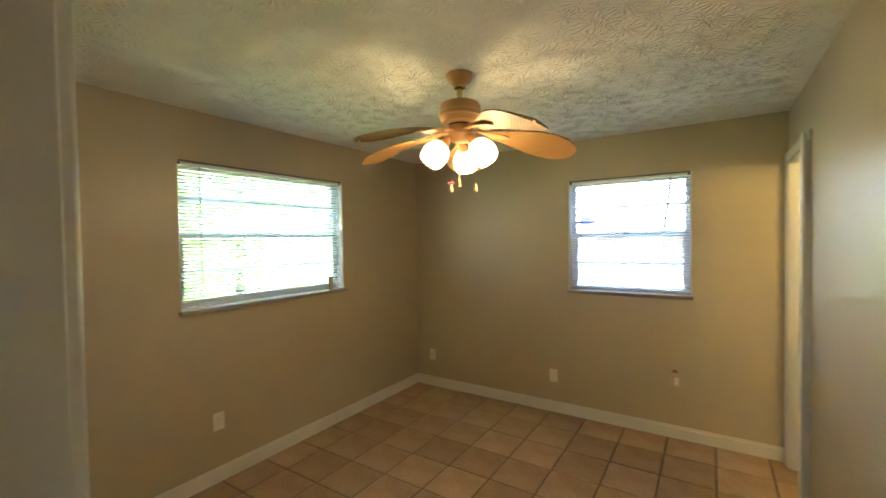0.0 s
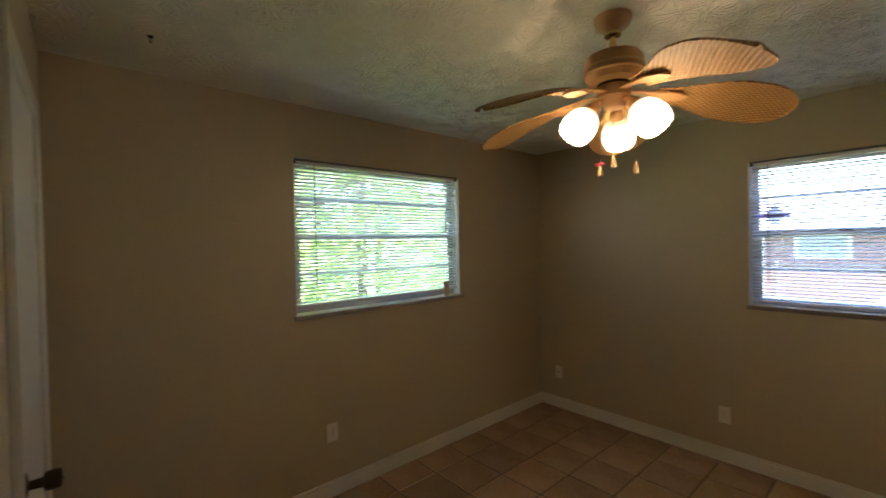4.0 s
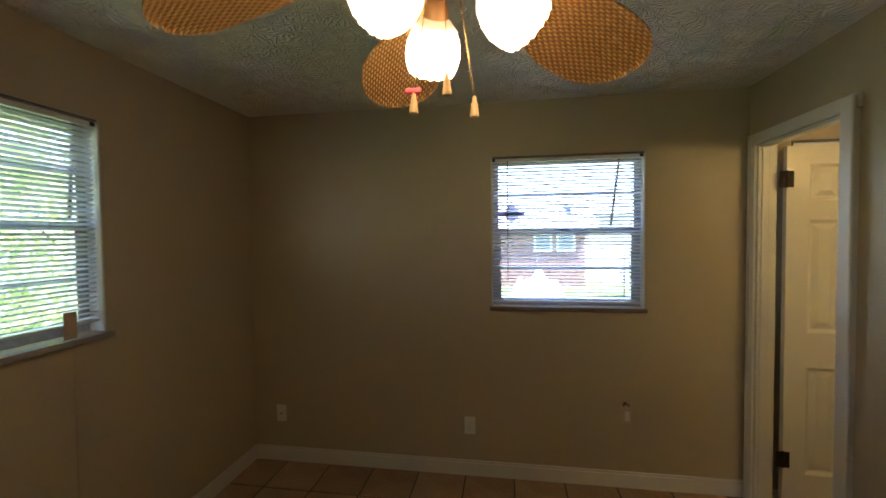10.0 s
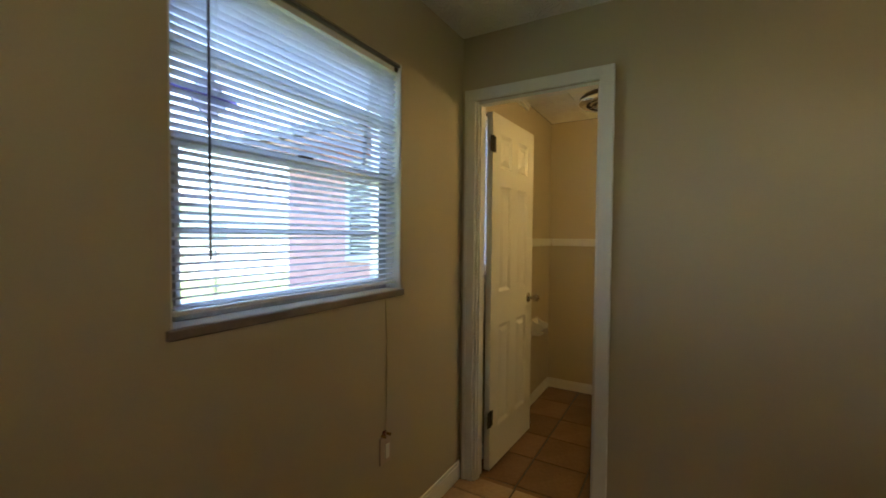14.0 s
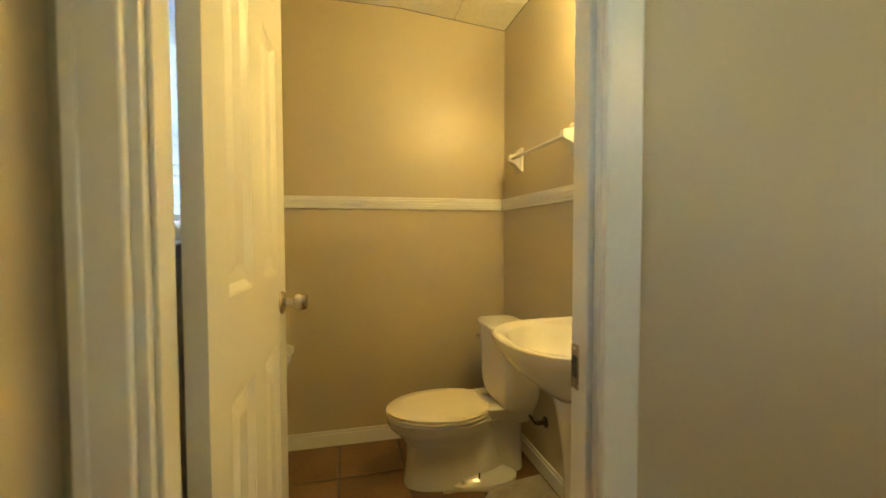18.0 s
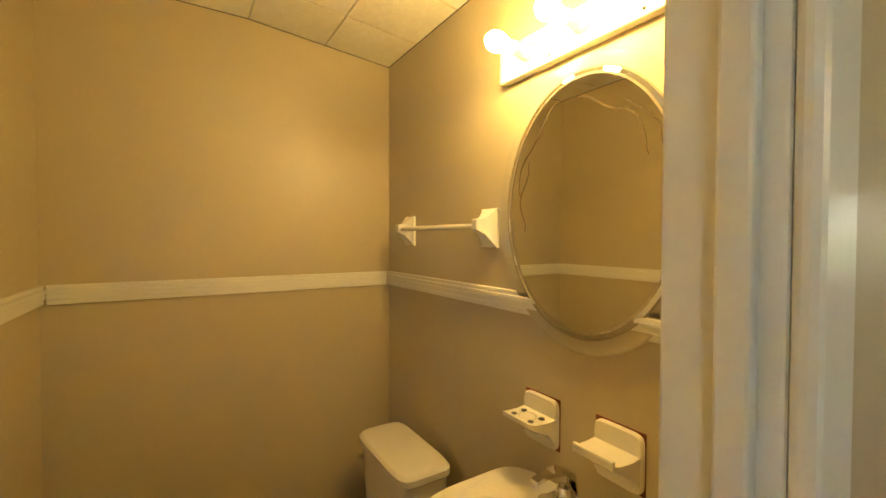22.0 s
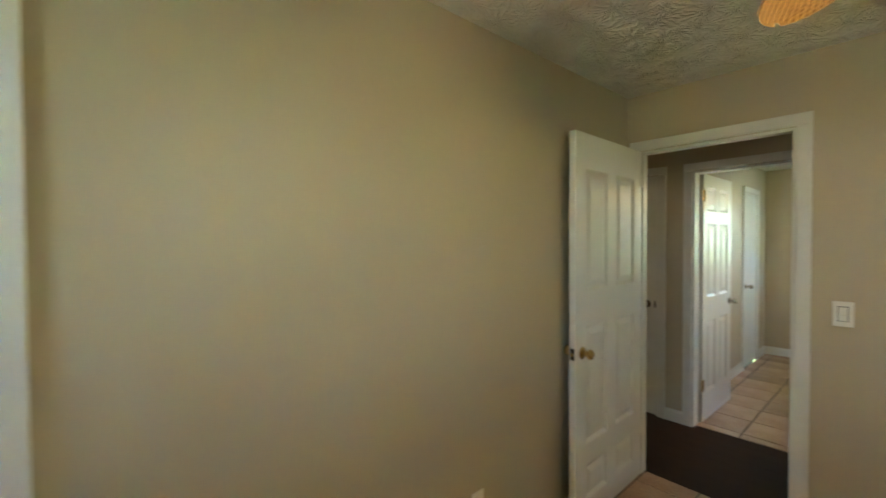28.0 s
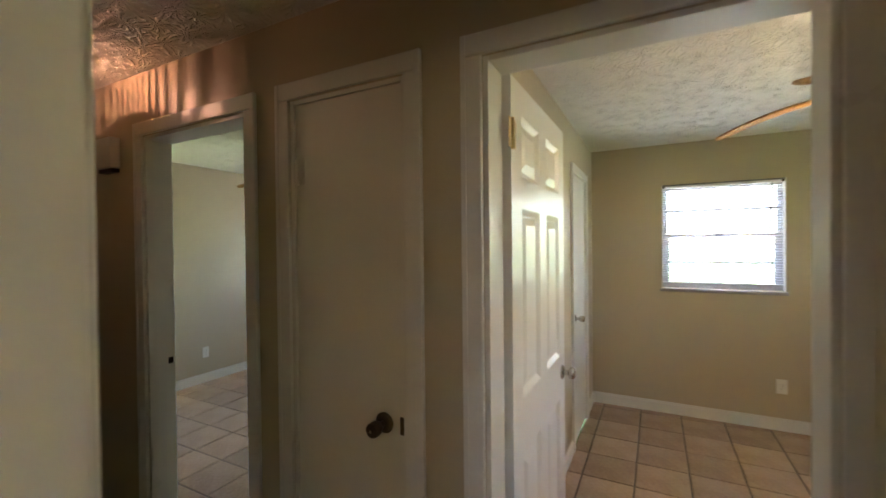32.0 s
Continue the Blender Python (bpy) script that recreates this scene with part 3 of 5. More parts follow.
strike = part("strike_plate", boxes((3.203, JB - 0.0005, 0.872, 3.226, JB + 0.0025, 0.948), bevel=0.0008), NICKEL, t, "worn nickel strike plate")
part("latch_hole", boxes((3.209, JB + 0.0026, 0.892, 3.221, JB + 0.0034, 0.928)), SLOT, strike)
for z in (0.880, 0.940):
    part("screw", lathe([(0, 0), (0.0045, 0), (0.0035, 0.0014), (0, 0.0016)], 10, "y"), CHROME, strike, m=pose(3.215, JB + 0.0025, z))
casing("door_frame_far", "x", *FAR, DOOR_H, [(HY0, 1), (FY1, -1)], (FY1, HY0), "white painted wooden frame of the second bedroom doorway")
casing("door_frame_cupboard", "x", *CUP, DOOR_H, [(HY0, 1)], (FY1, HY0), "white painted wooden frame of the hall cupboard")
t, put = casing("door_frame_left", "x", *LEFT, DOOR_H, [(HY0, 1), (FY1, -1)], (FY1, HY0), "white painted wooden frame of the third room doorway")
part("strike_plate", boxes((LEFT[1] - 0.0185, HY0 - 0.104, 0.955, LEFT[1] - 0.0165, HY0 - 0.082, 0.985)), HINGE, t, "dark strike plate")
casing("door_frame_closet", "x", *CLOSET, DOOR_H, [(CY, 1)], (HY1, CY), "white painted wooden frame of the bedroom closet")
casing("door_frame_hall_end", "y", -0.44, 0.27, DOOR_H, [(HX0, 1)], (HX0 - 0.11, HX0), "white painted wooden frame of the hall end door")
casing("door_frame_far_closet", "y", -3.16, -2.56, DOOR_H, [(FX1, -1)], (FX1, FX1 + 0.11), "white painted wooden frame of the far closet")


def knob(parent, x, z, y, s, mat, label):
    """A door knob standing off a face at y towards s."""
    rot = pose(x, y, z, -90 if s > 0 else 90)
    k = part("knob", lathe([(0, 0.062), (0.014, 0.0615), (0.024, 0.055), (0.027, 0.045), (0.024, 0.036), (0.012, 0.028), (0.011, 0.008), (0, 0.008)], 24), mat, parent, label, True, rot)
    part("rose", lathe([(0, 0.0), (0.031, 0.0), (0.032, 0.004), (0.026, 0.009), (0, 0.010)], 24), mat, k, smooth=True)
    return k


def barrel_knob(parent, x, z, y, s, mat, label="satin nickel barrel knob"):
    """A door knob with a wide rose, a thin neck and a tapered barrel."""
    rot = pose(x, y, z, -90 if s > 0 else 90)
    k = part("knob", lathe([(0, 0.074), (0.006, 0.0738), (0.007, 0.0725), (0.019, 0.0725), (0.0225, 0.070), (0.0240, 0.062), (0.0235, 0.046), (0.021, 0.040), (0.012, 0.036), (0.0105, 0.012), (0, 0.012)], 28), mat, parent, label, True, rot)
    part("rose", lathe([(0, 0.0), (0.033, 0.0), (0.034, 0.003), (0.030, 0.008), (0.016, 0.012), (0, 0.013)], 28), mat, k, smooth=True)
    part("key_button", lathe([(0, 0.0742), (0.0045, 0.0742), (0.0045, 0.0765), (0, 0.077)], 12), CHROME, k, smooth=True)
    return k


def hinge(parent, x, z, mat, y):
    h = part("hinge", boxes((x - 0.035, y - 0.0015, z - 0.045, x + 0.032, y + 0.0015, z + 0.045), bevel=0.001), mat, parent)
    part("hinge_pin", lathe([(0, -0.048), (0.006, -0.047), (0.006, 0.047), (0, 0.05)], 10), mat, h, smooth=True, m=pose(x, y, z))
    return h


def six_panel_door(name, m, width, height, label, knob_mat, hinge_mat, upturned=False, hinge_face=-1):
    """A moulded door in local x from the hinge edge, thickness about y = 0."""
    t = thing(name, m, label, "door")
    th = 0.0175
    st, mid = 0.105, 0.10
    cols = [(st, width / 2 - mid / 2), (width / 2 + mid / 2, width - st)]
    k = height / 2.03
    rows = [(0.22 * k, 0.82 * k), (1.01 * k, 1.63 * k), (1.73 * k, 1.93 * k)]
    if upturned:
        rows = [(0.12, 0.31), (0.42, 1.05), (1.23, 1.87)]
    bm = bmesh.new()
    zs = [0, *(v for r in rows for v in r), height]
    for i in range(0, len(zs), 2):
        add_box(bm, 0, -th, zs[i], width, th, zs[i + 1])
    for z0, z1 in rows:
        for x0, x1 in ((0, st), (cols[0][1], cols[1][0]), (width - st, width)):
            add_box(bm, x0, -th, z0, x1, th, z1)
    bmesh.ops.remove_doubles(bm, verts=bm.verts, dist=1e-5)
    part("slab", bm, DOOR_WHITE, t)
    for x0, x1 in cols:
        for z0, z1 in rows:
            secs = []
            for side in (-1, 1):
                ring = []
                for inset, d in ((0.0, th - 0.001), (0.005, th - 0.0025), (0.020, th - 0.012), (0.027, th - 0.012), (0.054, th - 0.003)):
                    ring.append([(x0 + inset, side * d, z0 + inset), (x1 - inset, side * d, z0 + inset), (x1 - inset, side * d, z1 - inset), (x0 + inset, side * d, z1 - inset)])
                secs += ring[::-1] if side < 0 else ring
            part("panel", loft(secs), DOOR_WHITE, t)
    for side in (-1, 1):
        if name == "door_bath":
            barrel_knob(t, width - 0.065, 0.925 * k, side * th, side, knob_mat)
        else:
            knob(t, width - 0.065, (0.905 if upturned else 0.93) * k, side * th, side, knob_mat, "")
    lz = (0.905 if upturned else 0.93) * k
    plate = part("latch_plate", boxes((width - 0.001, -0.012, lz - 0.03, width + 0.0015, 0.012, lz + 0.03), bevel=0.0005), HINGE if upturned else knob_mat, t)
    part("latch_bolt", boxes((width + 0.0016, -0.006, lz - 0.009, width + 0.010, 0.006, lz + 0.009), bevel=0.001), knob_mat, plate)
    for z in (0.30, height - 0.18):
        hinge(t, 0.0, z, hinge_mat, hinge_face * (th + 0.004))
    return t


def flat_door(name, m, width, height, label, knob_mat, face=-1, kz=0.945):
    t = thing(name, m, label, "door")
    part("slab", boxes((0, -0.0175, 0, width, 0.0175, height), bevel=0.002), DOOR_WHITE, t)
    barrel_knob(t, width - 0.075, kz, face * 0.0175, face, knob_mat, "dark bronze knob")
    part("latch_plate", boxes((width - 0.016, face * 0.0175 - 0.001, kz - 0.028, width - 0.002, face * 0.0175 + 0.001, kz + 0.028)), knob_mat, t)
    for z in (0.30, height - 0.24):
        hinge(t, 0.012, z, DOOR_WHITE, face * 0.0195)
    return t


six_panel_door("door_entry", pose(3.098, YS + 0.022, 0.008, 0, 0, 91.0), 0.795, 2.05, "white six-panel bedroom door standing open near the wall", BRASS, DOOR_WHITE, True, hinge_face=1)
six_panel_door("door_bath", pose(3.300, BATH[1] - 0.026, 0.006, 0, 0, -2.7), 0.632, 2.040, "white six-panel bathroom door standing open inwards", NICKEL, HINGE, hinge_face=-1)
six_panel_door("door_far", pose(FAR[1] - 0.02, FY1 - 0.022, 0.008, 0, 0, -90.5), 0.757, 2.03, "white six-panel door standing open into the second bedroom", NICKEL, BRASS, hinge_face=-1)
six_panel_door("door_hall_end", pose(HX0 - 0.03, -0.423, 0.008, 0, 0, 90), 0.676, 2.03, "white six-panel closed door at the hall end", NICKEL, DOOR_WHITE, hinge_face=-1)
flat_door("cupboard_door", pose(CUP[1] - 0.018, HY0 - 0.022, 0.008, 0, 0, 180), CUP[1] - CUP[0] - 0.036, 2.02, "flat white painted closed cupboard door in the hall", BRONZE, face=-1)
flat_door("closet_door", pose(CLOSET[0] + 0.018, CY - 0.016, 0.008, 0, 0, 0), CLOSET[1] - CLOSET[0] - 0.036, 2.02, "flat white painted closed bedroom closet door", BRONZE, face=1, kz=1.0)
flat_door("far_closet_door", pose(FX1 + 0.022, -3.14, 0.008, 0, 0, 90), 0.56, 2.02, "flat white painted closed closet door in the second bedroom", NICKEL, face=1)


# ---- baseboards ----
def board(name, rows, label):
    t = thing(name, label=label, category="baseboard", kind="structure")
    for along, a, b, face, s in rows:
        low, tall = (BATH_FLOOR, 0.066) if name == "baseboard_bath" else (0.0, 0.083)
        d0, d1 = sorted((face, face + s * 0.013))
        e0, e1 = sorted((face, face + s * 0.008))
        for lo, hi, z0, z1 in ((d0, d1, low, low + tall), (e0, e1, low + tall + 0.0005, low + tall + 0.017)):
            box = (a, lo, z0, b, hi, z1) if along == "x" else (lo, a, z0, hi, b, z1)
            part("board", boxes(box, bevel=0.002), TRIM, t)


board("baseboard", [("y", YS, YN, 0, 1), ("x", 0.014, XE - 0.014, YN, -1), ("y", YS + 0.0, JB - 0.066, XE, -1), ("x", 0.014, CLOSET[0] - 0.063, CY, 1), ("x", CLOSET[1] + 0.063, 1.30, CY, 1), ("x", 1.313, ENTRY[0] - 0.063, YS, 1)], "white painted bedroom baseboard")
board("baseboard_bath", [("y", BY0, BY1, BX1, -1), ("x", BX0, BX1 - 0.014, BY0, 1), ("x", BX0, BX1 - 0.014, BY1, -1)], "white painted bathroom baseboard")
board("baseboard_hall", [("x", FAR[1] + 0.063, CUP[0] - 0.063, HY0, 1), ("x", CUP[1] + 0.063, LEFT[0] - 0.063, HY0, 1), ("x", LEFT[1] + 0.063, HX1, HY0, 1), ("x", BX0, HX1, HY1, -1)], "white painted hall baseboard")
board("baseboard_far", [("x", FX0, FX1 - 0.014, FY0, 1), ("y", FY0, -3.16 - 0.063, FX1, -1), ("y", -2.56 + 0.063, FY1, FX1, -1)], "white painted baseboard of the second bedroom")
board("baseboard_left", [("y", LY0, LY1, LX1, -1), ("x", LX0, LX1 - 0.014, LY0, 1)], "white painted baseboard of the third room")

# chair rail round the bathroom
t = thing("chair_rail", label="white fluted chair rail round the bathroom", category="moulding", kind="structure")
for along, a, b, face, s in (("y", BY0 + 0.02, BY1 - 0.02, BX1, -1), ("x", BX0, BX1, BY0, 1), ("x", WB[1] + 0.05, BX1, BY1, -1)):
    for z0, z1, d in ((1.270, 1.287, 0.012), (1.2875, 1.305, 0.016), (1.3055, 1.320, 0.019), (1.3205, 1.334, 0.014)):
        lo, hi = sorted((face, face + s * d))
        box = (a, lo, z0, b, hi, z1) if along == "x" else (lo, a, z0, hi, b, z1)
        part("rail_fillet", boxes(box, bevel=0.0025), TRIM, t)


# ---- windows and blinds ----
def window(name, m, W, H, depth, label, sill_deep=0.03, sill=SILL):
    """Local x across, y outwards from the room's wall face, z up from the opening's bottom."""
    t = thing(name, m, label, "window", kind="structure")
    y0, y1 = depth - 0.07, depth - 0.02
    fr = 0.046
    for r in ((0, y0, 0, fr, y1, H), (W - fr, y0, 0, W, y1, H), (fr, y0, 0, W - fr, y1, fr), (fr, y0, H - fr, W - fr, y1, H)):
        part("window_frame", boxes(r, bevel=0.003), ALUMINIUM, t)
    for x in (fr + 0.001, W - fr - 0.016):
        part("sash_stile", boxes((x, y0 - 0.006, fr, x + 0.015, y1 - 0.01, H / 2 - 0.019), bevel=0.002), ALUMINIUM, t)
    # dark strip that puts the shadow line under the window head into colour
    part("head_shadow_strip", boxes((0.006, 0.004, H - 0.011, W - 0.006, 0.020, H - 0.001), bevel=0.001), CORD, t, "dark strip standing in for the shadow gap under the head")
    part("meeting_rail", boxes((fr, y0 - 0.01, H / 2 - 0.018, W - fr, y1, H / 2 + 0.018), bevel=0.003), ALUMINIUM, t)
    part("sash_lock", boxes((W * 0.5 - 0.03, y0 - 0.022, H / 2 + 0.005, W * 0.5 + 0.03, y0 - 0.008, H / 2 + 0.02), bevel=0.003), BRONZE, t)
    for z in (H * 0.25, H * 0.75):
        part("muntin", boxes((fr, y0 + 0.01, z - 0.010, W - fr, y1 - 0.008, z + 0.010), bevel=0.002), ALUMINIUM, t)
    zz = [fr, H * 0.25 - 0.010, H * 0.25 + 0.010, H / 2 - 0.018, H / 2 + 0.018, H * 0.75 - 0.010, H * 0.75 + 0.010, H - fr]
    for i in range(0, 8, 2):
        p = part("pane", boxes((fr, y0 + 0.02, zz[i], W - fr, y0 + 0.024, zz[i + 1])), GLASS, t)
        p.visible_shadow = False
    part("reveal", boxes((0.0, 0.003, 0, 0.006, y0 - 0.001, H), bevel=0.001), TRIM, t)
    part("reveal", boxes((W - 0.006, 0.003, 0, W, y0 - 0.001, H), bevel=0.001), TRIM, t)
    part("window_sill", boxes((-0.012, -sill_deep, -0.028, W + 0.012, y0 - 0.002, -0.001), bevel=0.004), sill, t)
    return t


def blind(name, m, W, H, label, wand_at, cord_at, tilt=23.0, lift=0.045, wand_lean=0.05, wand_side=1):
    t = thing(name, m, label, "blind", group="mini blinds")
    yc = 0.030
    part("headrail", boxes((0.008, yc - 0.009, H - 0.034, W - 0.008, yc + 0.014, H - 0.012), bevel=0.003), VINYL, t)
    for x in (0.007, W - 0.027):
        part("bracket", boxes((x, yc - 0.013, H - 0.030, x + 0.020, yc - 0.0095, H - 0.012), bevel=0.001), BRONZE, t, "brown end bracket")
    part("bottom_rail", boxes((0.012, yc - 0.011, lift, W - 0.012, yc + 0.011, lift + 0.012), bevel=0.003), VINYL, t)
    n = int((H - 0.045 - lift) / 0.0215)
    bm = bmesh.new()
    half, arc = 0.0125, 0.0018
    prof = [(-half, 0), (-half * 0.4, arc), (half * 0.4, arc), (half, 0)]
    up = [[bm.verts.new((x, y, z + d)) for y, z in prof] for x in (0.012, W - 0.012) for d in (0.0, 0.0009)]
    a0, a1, b0, b1 = up
    for i in range(3):
        bm.faces.new((a0[i], a0[i + 1], b0[i + 1], b0[i]))
        bm.faces.new((a1[i + 1], a1[i], b1[i], b1[i + 1]))
    bm.faces.new((a0[0], b0[0], b1[0], a1[0]))
    bm.faces.new((a0[3], a1[3], b1[3], b0[3]))
    me = mesh_of(bm, SLAT)
    for i in range(n):
        z = lift + 0.022 + i * (H - 0.055 - lift) / n
        again("slat", me, t, pose(0, yc, z, -tilt + 1.5 * math.sin(i * 1.7 + W * 9), 0.06 * math.sin(i * 2.3)))
    for x in (W * 0.14, W * 0.86) if W < 1.1 else (W * 0.1, W * 0.5, W * 0.9):
        for dy in (-0.0125, 0.0125):
            part("ladder_cord", tube([(x, yc + dy, lift + 0.01), (x, yc + dy, H - 0.03)], 0.0008, 4), VINYL, t)
    if wand_at is not None:
        part("tilt_wand", tube([(wand_at, yc + 0.018, H - 0.03), (wand_at - wand_lean, yc + 0.019, H - 0.03 - H * 0.44)], 0.0080, 6), CORD, t, "dark clear tilt wand")
    if cord_at is not None:
        part("pull_cord", tube([(cord_at, yc - 0.017, H - 0.03), (cord_at, yc - 0.018, H - 0.03 - H * 0.80)], 0.0036, 5), CORD, t, "dark pull cord")
    return t


# west window faces out along -x: local x runs along +y
mw = Matrix.Translation((0, W1[0], W1[2])) @ Matrix.Rotation(radians(90), 4, "Z")
window("window_1", mw, W1[1] - W1[0], W1[3] - W1[2], 0.15, "wide four-light aluminium window looking out on trees", 0.035)
blind("mini_blind", mw, W1[1] - W1[0], W1[3] - W1[2], "white open mini blind in the wide window", W1[1] - W1[0] - 0.07, 0.14, tilt=27.0, wand_lean=0.035)
mn = Matrix.Translation((W2[0], YN, W2[2]))
window("window_2", mn, W2[1] - W2[0], W2[3] - W2[2], 0.15, "square four-light aluminium window towards the neighbours", 0.012, SHADED_SILL)
blind("mini_blind", mn, W2[1] - W2[0], W2[3] - W2[2], "white open mini blind with a slanting dark wand", W2[1] - W2[0] - 0.14, 0.105, tilt=19.0, lift=0.025, wand_lean=0.05)
ms = Matrix.Translation((W3[1], FY0, W3[2])) @ Matrix.Rotation(radians(180), 4, "Z")
window("window_3", ms, W3[1] - W3[0], W3[3] - W3[2], 0.15, "four-light aluminium window of the second bedroom", 0.02)
blind("mini_blind", ms, W3[1] - W3[0], W3[3] - W3[2], "white open mini blind in the second bedroom", W3[1] - W3[0] - 0.08, None, tilt=14.0, wand_lean=0.02)
mv = Matrix.Translation((FX0, W6[0], W6[2])) @ Matrix.Rotation(radians(90), 4, "Z")
window("window_6", mv, W6[1] - W6[0], W6[3] - W6[2], 0.15, "wide aluminium window of the second bedroom", 0.03)
blind("mini_blind", mv, W6[1] - W6[0], W6[3] - W6[2], "white open mini blind in the wide second bedroom window", None, None)
mb = Matrix.Translation((WB[0], BY1, WB[2]))
window("window_4", mb, WB[1] - WB[0], WB[3] - WB[2], 0.15, "bathroom window behind the open door", 0.03)
blind("mini_blind", mb, WB[1] - WB[0], WB[3] - WB[2], "white half-closed mini blind behind the bathroom door", None, None, tilt=48)
# unseen window, added and sized to let daylight into the third room
mq = Matrix.Translation((6.4, LY0, 1.1)) @ Matrix.Rotation(radians(180), 4, "Z")
window("window_5", mq, 0.9, 0.95, 0.15, "unseen aluminium window added to light the third room", 0.03)


# ---- ceiling fan ----
def blade_mesh():
    """A leaf-shaped woven blade along +x, drooping a little and dished."""
    bm = bmesh.new()
    n, k = 34, 8
    grid = []
    for i in range(n + 1):
        u = 1 - (1 - i / n) ** 1.8
        x = 0.152 + 0.463 * u
        s = min(u / 0.62, 1.0)
        w = 0.041 + 0.088 * s * s * (3 - 2 * s)
        if u > 0.66:
            w *= max(1 - ((u - 0.66) / 0.34) ** 2.6, 0.006) ** 0.5
        side = 0.018 * math.sin(u * math.pi)
        grid.append([(x, side + w * (2 * j / k - 1), 0.012 * math.sin(math.pi * u) - 0.040 * u * u - 0.010 * (2 * j / k - 1) ** 2) for j in range(k + 1)])
    top = [[bm.verts.new((x, y, z + 0.003)) for x, y, z in row] for row in grid]
    low = [[bm.verts.new((x, y, z - 0.003)) for x, y, z in row] for row in grid]
    for i in range(n):
        for j in range(k):
            bm.faces.new((top[i][j], top[i + 1][j], top[i + 1][j + 1], top[i][j + 1]))
            bm.faces.new((low[i][j + 1], low[i + 1][j + 1], low[i + 1][j], low[i][j]))
        for j in (0, k):
            q = (low[i][j], low[i + 1][j], top[i + 1][j], top[i][j])
            bm.faces.new(q if j == 0 else q[::-1])
    for i in (0, n):
        for j in range(k):
            q = (top[i][j], top[i][j + 1], low[i][j + 1], low[i][j])
            bm.faces.new(q if i == 0 else q[::-1])
    return bm


def ceiling_fan(m, label, turn, lit=True, pulls=True):
    t = thing("ceiling_fan", m, label, "ceiling fan")
    part("canopy", lathe([(0, 0), (0.068, 0), (0.070, -0.012), (0.060, -0.035), (0.030, -0.058), (0.022, -0.064), (0, -0.064)], 32), FAN_BODY, t, smooth=True)
    part("downrod", lathe([(0, -0.06), (0.013, -0.06), (0.013, -0.142), (0, -0.142)], 16), BRASS, t, smooth=True)
    part("canopy_ring", lathe([(0.020, -0.0645), (0.030, -0.0600), (0.030, -0.0700), (0.015, -0.0740)], 24), BRASS, t, smooth=True)
    part("coupling", lathe([(0, -0.122), (0.024, -0.122), (0.027, -0.142), (0, -0.142)], 16), BRONZE, t, smooth=True)
    part("motor_housing", lathe([(0, -0.138), (0.072, -0.140), (0.096, -0.150), (0.106, -0.166), (0.107, -0.206), (0.110, -0.209), (0.110, -0.218), (0.101, -0.222), (0.092, -0.244), (0.070, -0.253), (0, -0.253)], 40), FAN_BODY, t, smooth=True)
    part("housing_band", lathe([(0.1055, -0.1900), (0.1085, -0.1910), (0.1085, -0.1965), (0.1060, -0.1975)], 40), PULL_WOOD, t, smooth=True)
    part("flywheel", lathe([(0, -0.253), (0.060, -0.253), (0.060, -0.262), (0, -0.262)], 32), BRONZE, t, smooth=True)
    part("switch_housing", lathe([(0, -0.262), (0.058, -0.262), (0.062, -0.271), (0.062, -0.305), (0.048, -0.321), (0.040, -0.340), (0.030, -0.347), (0, -0.347)], 36), FAN_BODY, t, smooth=True)
    blade = mesh_of(blade_mesh(), WICKER, True)
    iron = mesh_of(loft([[(x, y0 + s * w, z) for s, z in ((-1, z0), (1, z0), (1, z0 + 0.006), (-1, z0 + 0.006))] for x, y0, w, z0 in
                         ((0.055, 0, 0.016, -0.006), (0.100, 0.004, 0.014, 0.000), (0.140, 0.008, 0.020, -0.004), (0.175, 0.010, 0.040, -0.010), (0.225, 0.012, 0.044, -0.010), (0.262, 0.014, 0.018, -0.009))]), FAN_BODY, True)
    for i in range(5):
        a = turn + 72 * i
        arm = again("blade_iron", iron, t, Matrix.Rotation(radians(a), 4, "Z") @ pose(0, 0, -0.278, 0, 10 if i == 3 else 7, 0))
        again("blade", blade, arm, pose(0, 0, 0.004, -11.5, 0, 0), "woven wicker leaf-shaped blade")
    shade = lathe([(0.0246, 0.0000), (0.0335, -0.0045), (0.0514, -0.0247), (0.0626, -0.0538), (0.0659, -0.0808), (0.0614, -0.1054), (0.0559, -0.1210), (0.0525, -0.1210), (0.0581, -0.1032), (0.0604, -0.0785), (0.0559, -0.0516), (0.0447, -0.0269), (0.0268, -0.0067), (0.0246, 0.0000)], 40)
    for v in shade.verts:
        if v.co.z < -0.10:
            a = math.atan2(v.co.y, v.co.x)
            v.co.z += 0.0035 * math.cos(a * 16)
            v.co.xy *= 1 + 0.02 * math.cos(a * 16)
    shade = mesh_of(shade, SHADE if lit else PORCELAIN, True)
    cup = mesh_of(lathe([(0, 0.030), (0.018, 0.028), (0.026, 0.014), (0.028, -0.012), (0, -0.012)], 24), FAN_BODY, True)
    for a in SHADE_TURNS:
        out = Matrix.Rotation(radians(a), 4, "Z") @ pose(0.086, 0, -0.353, 0, -40) @ Matrix.Scale(0.98, 4)
        s = again("lamp_cup", cup, t, out)
        again("lamp_shade", shade, s, pose(0, 0, -0.008), "lit frosted scalloped glass shade")
        part("arm", tube([(0.035 * math.cos(radians(a)), 0.035 * math.sin(radians(a)), -0.315), (0.078 * math.cos(radians(a)), 0.078 * math.sin(radians(a)), -0.327)], 0.010, 8), FAN_BODY, t, smooth=True)
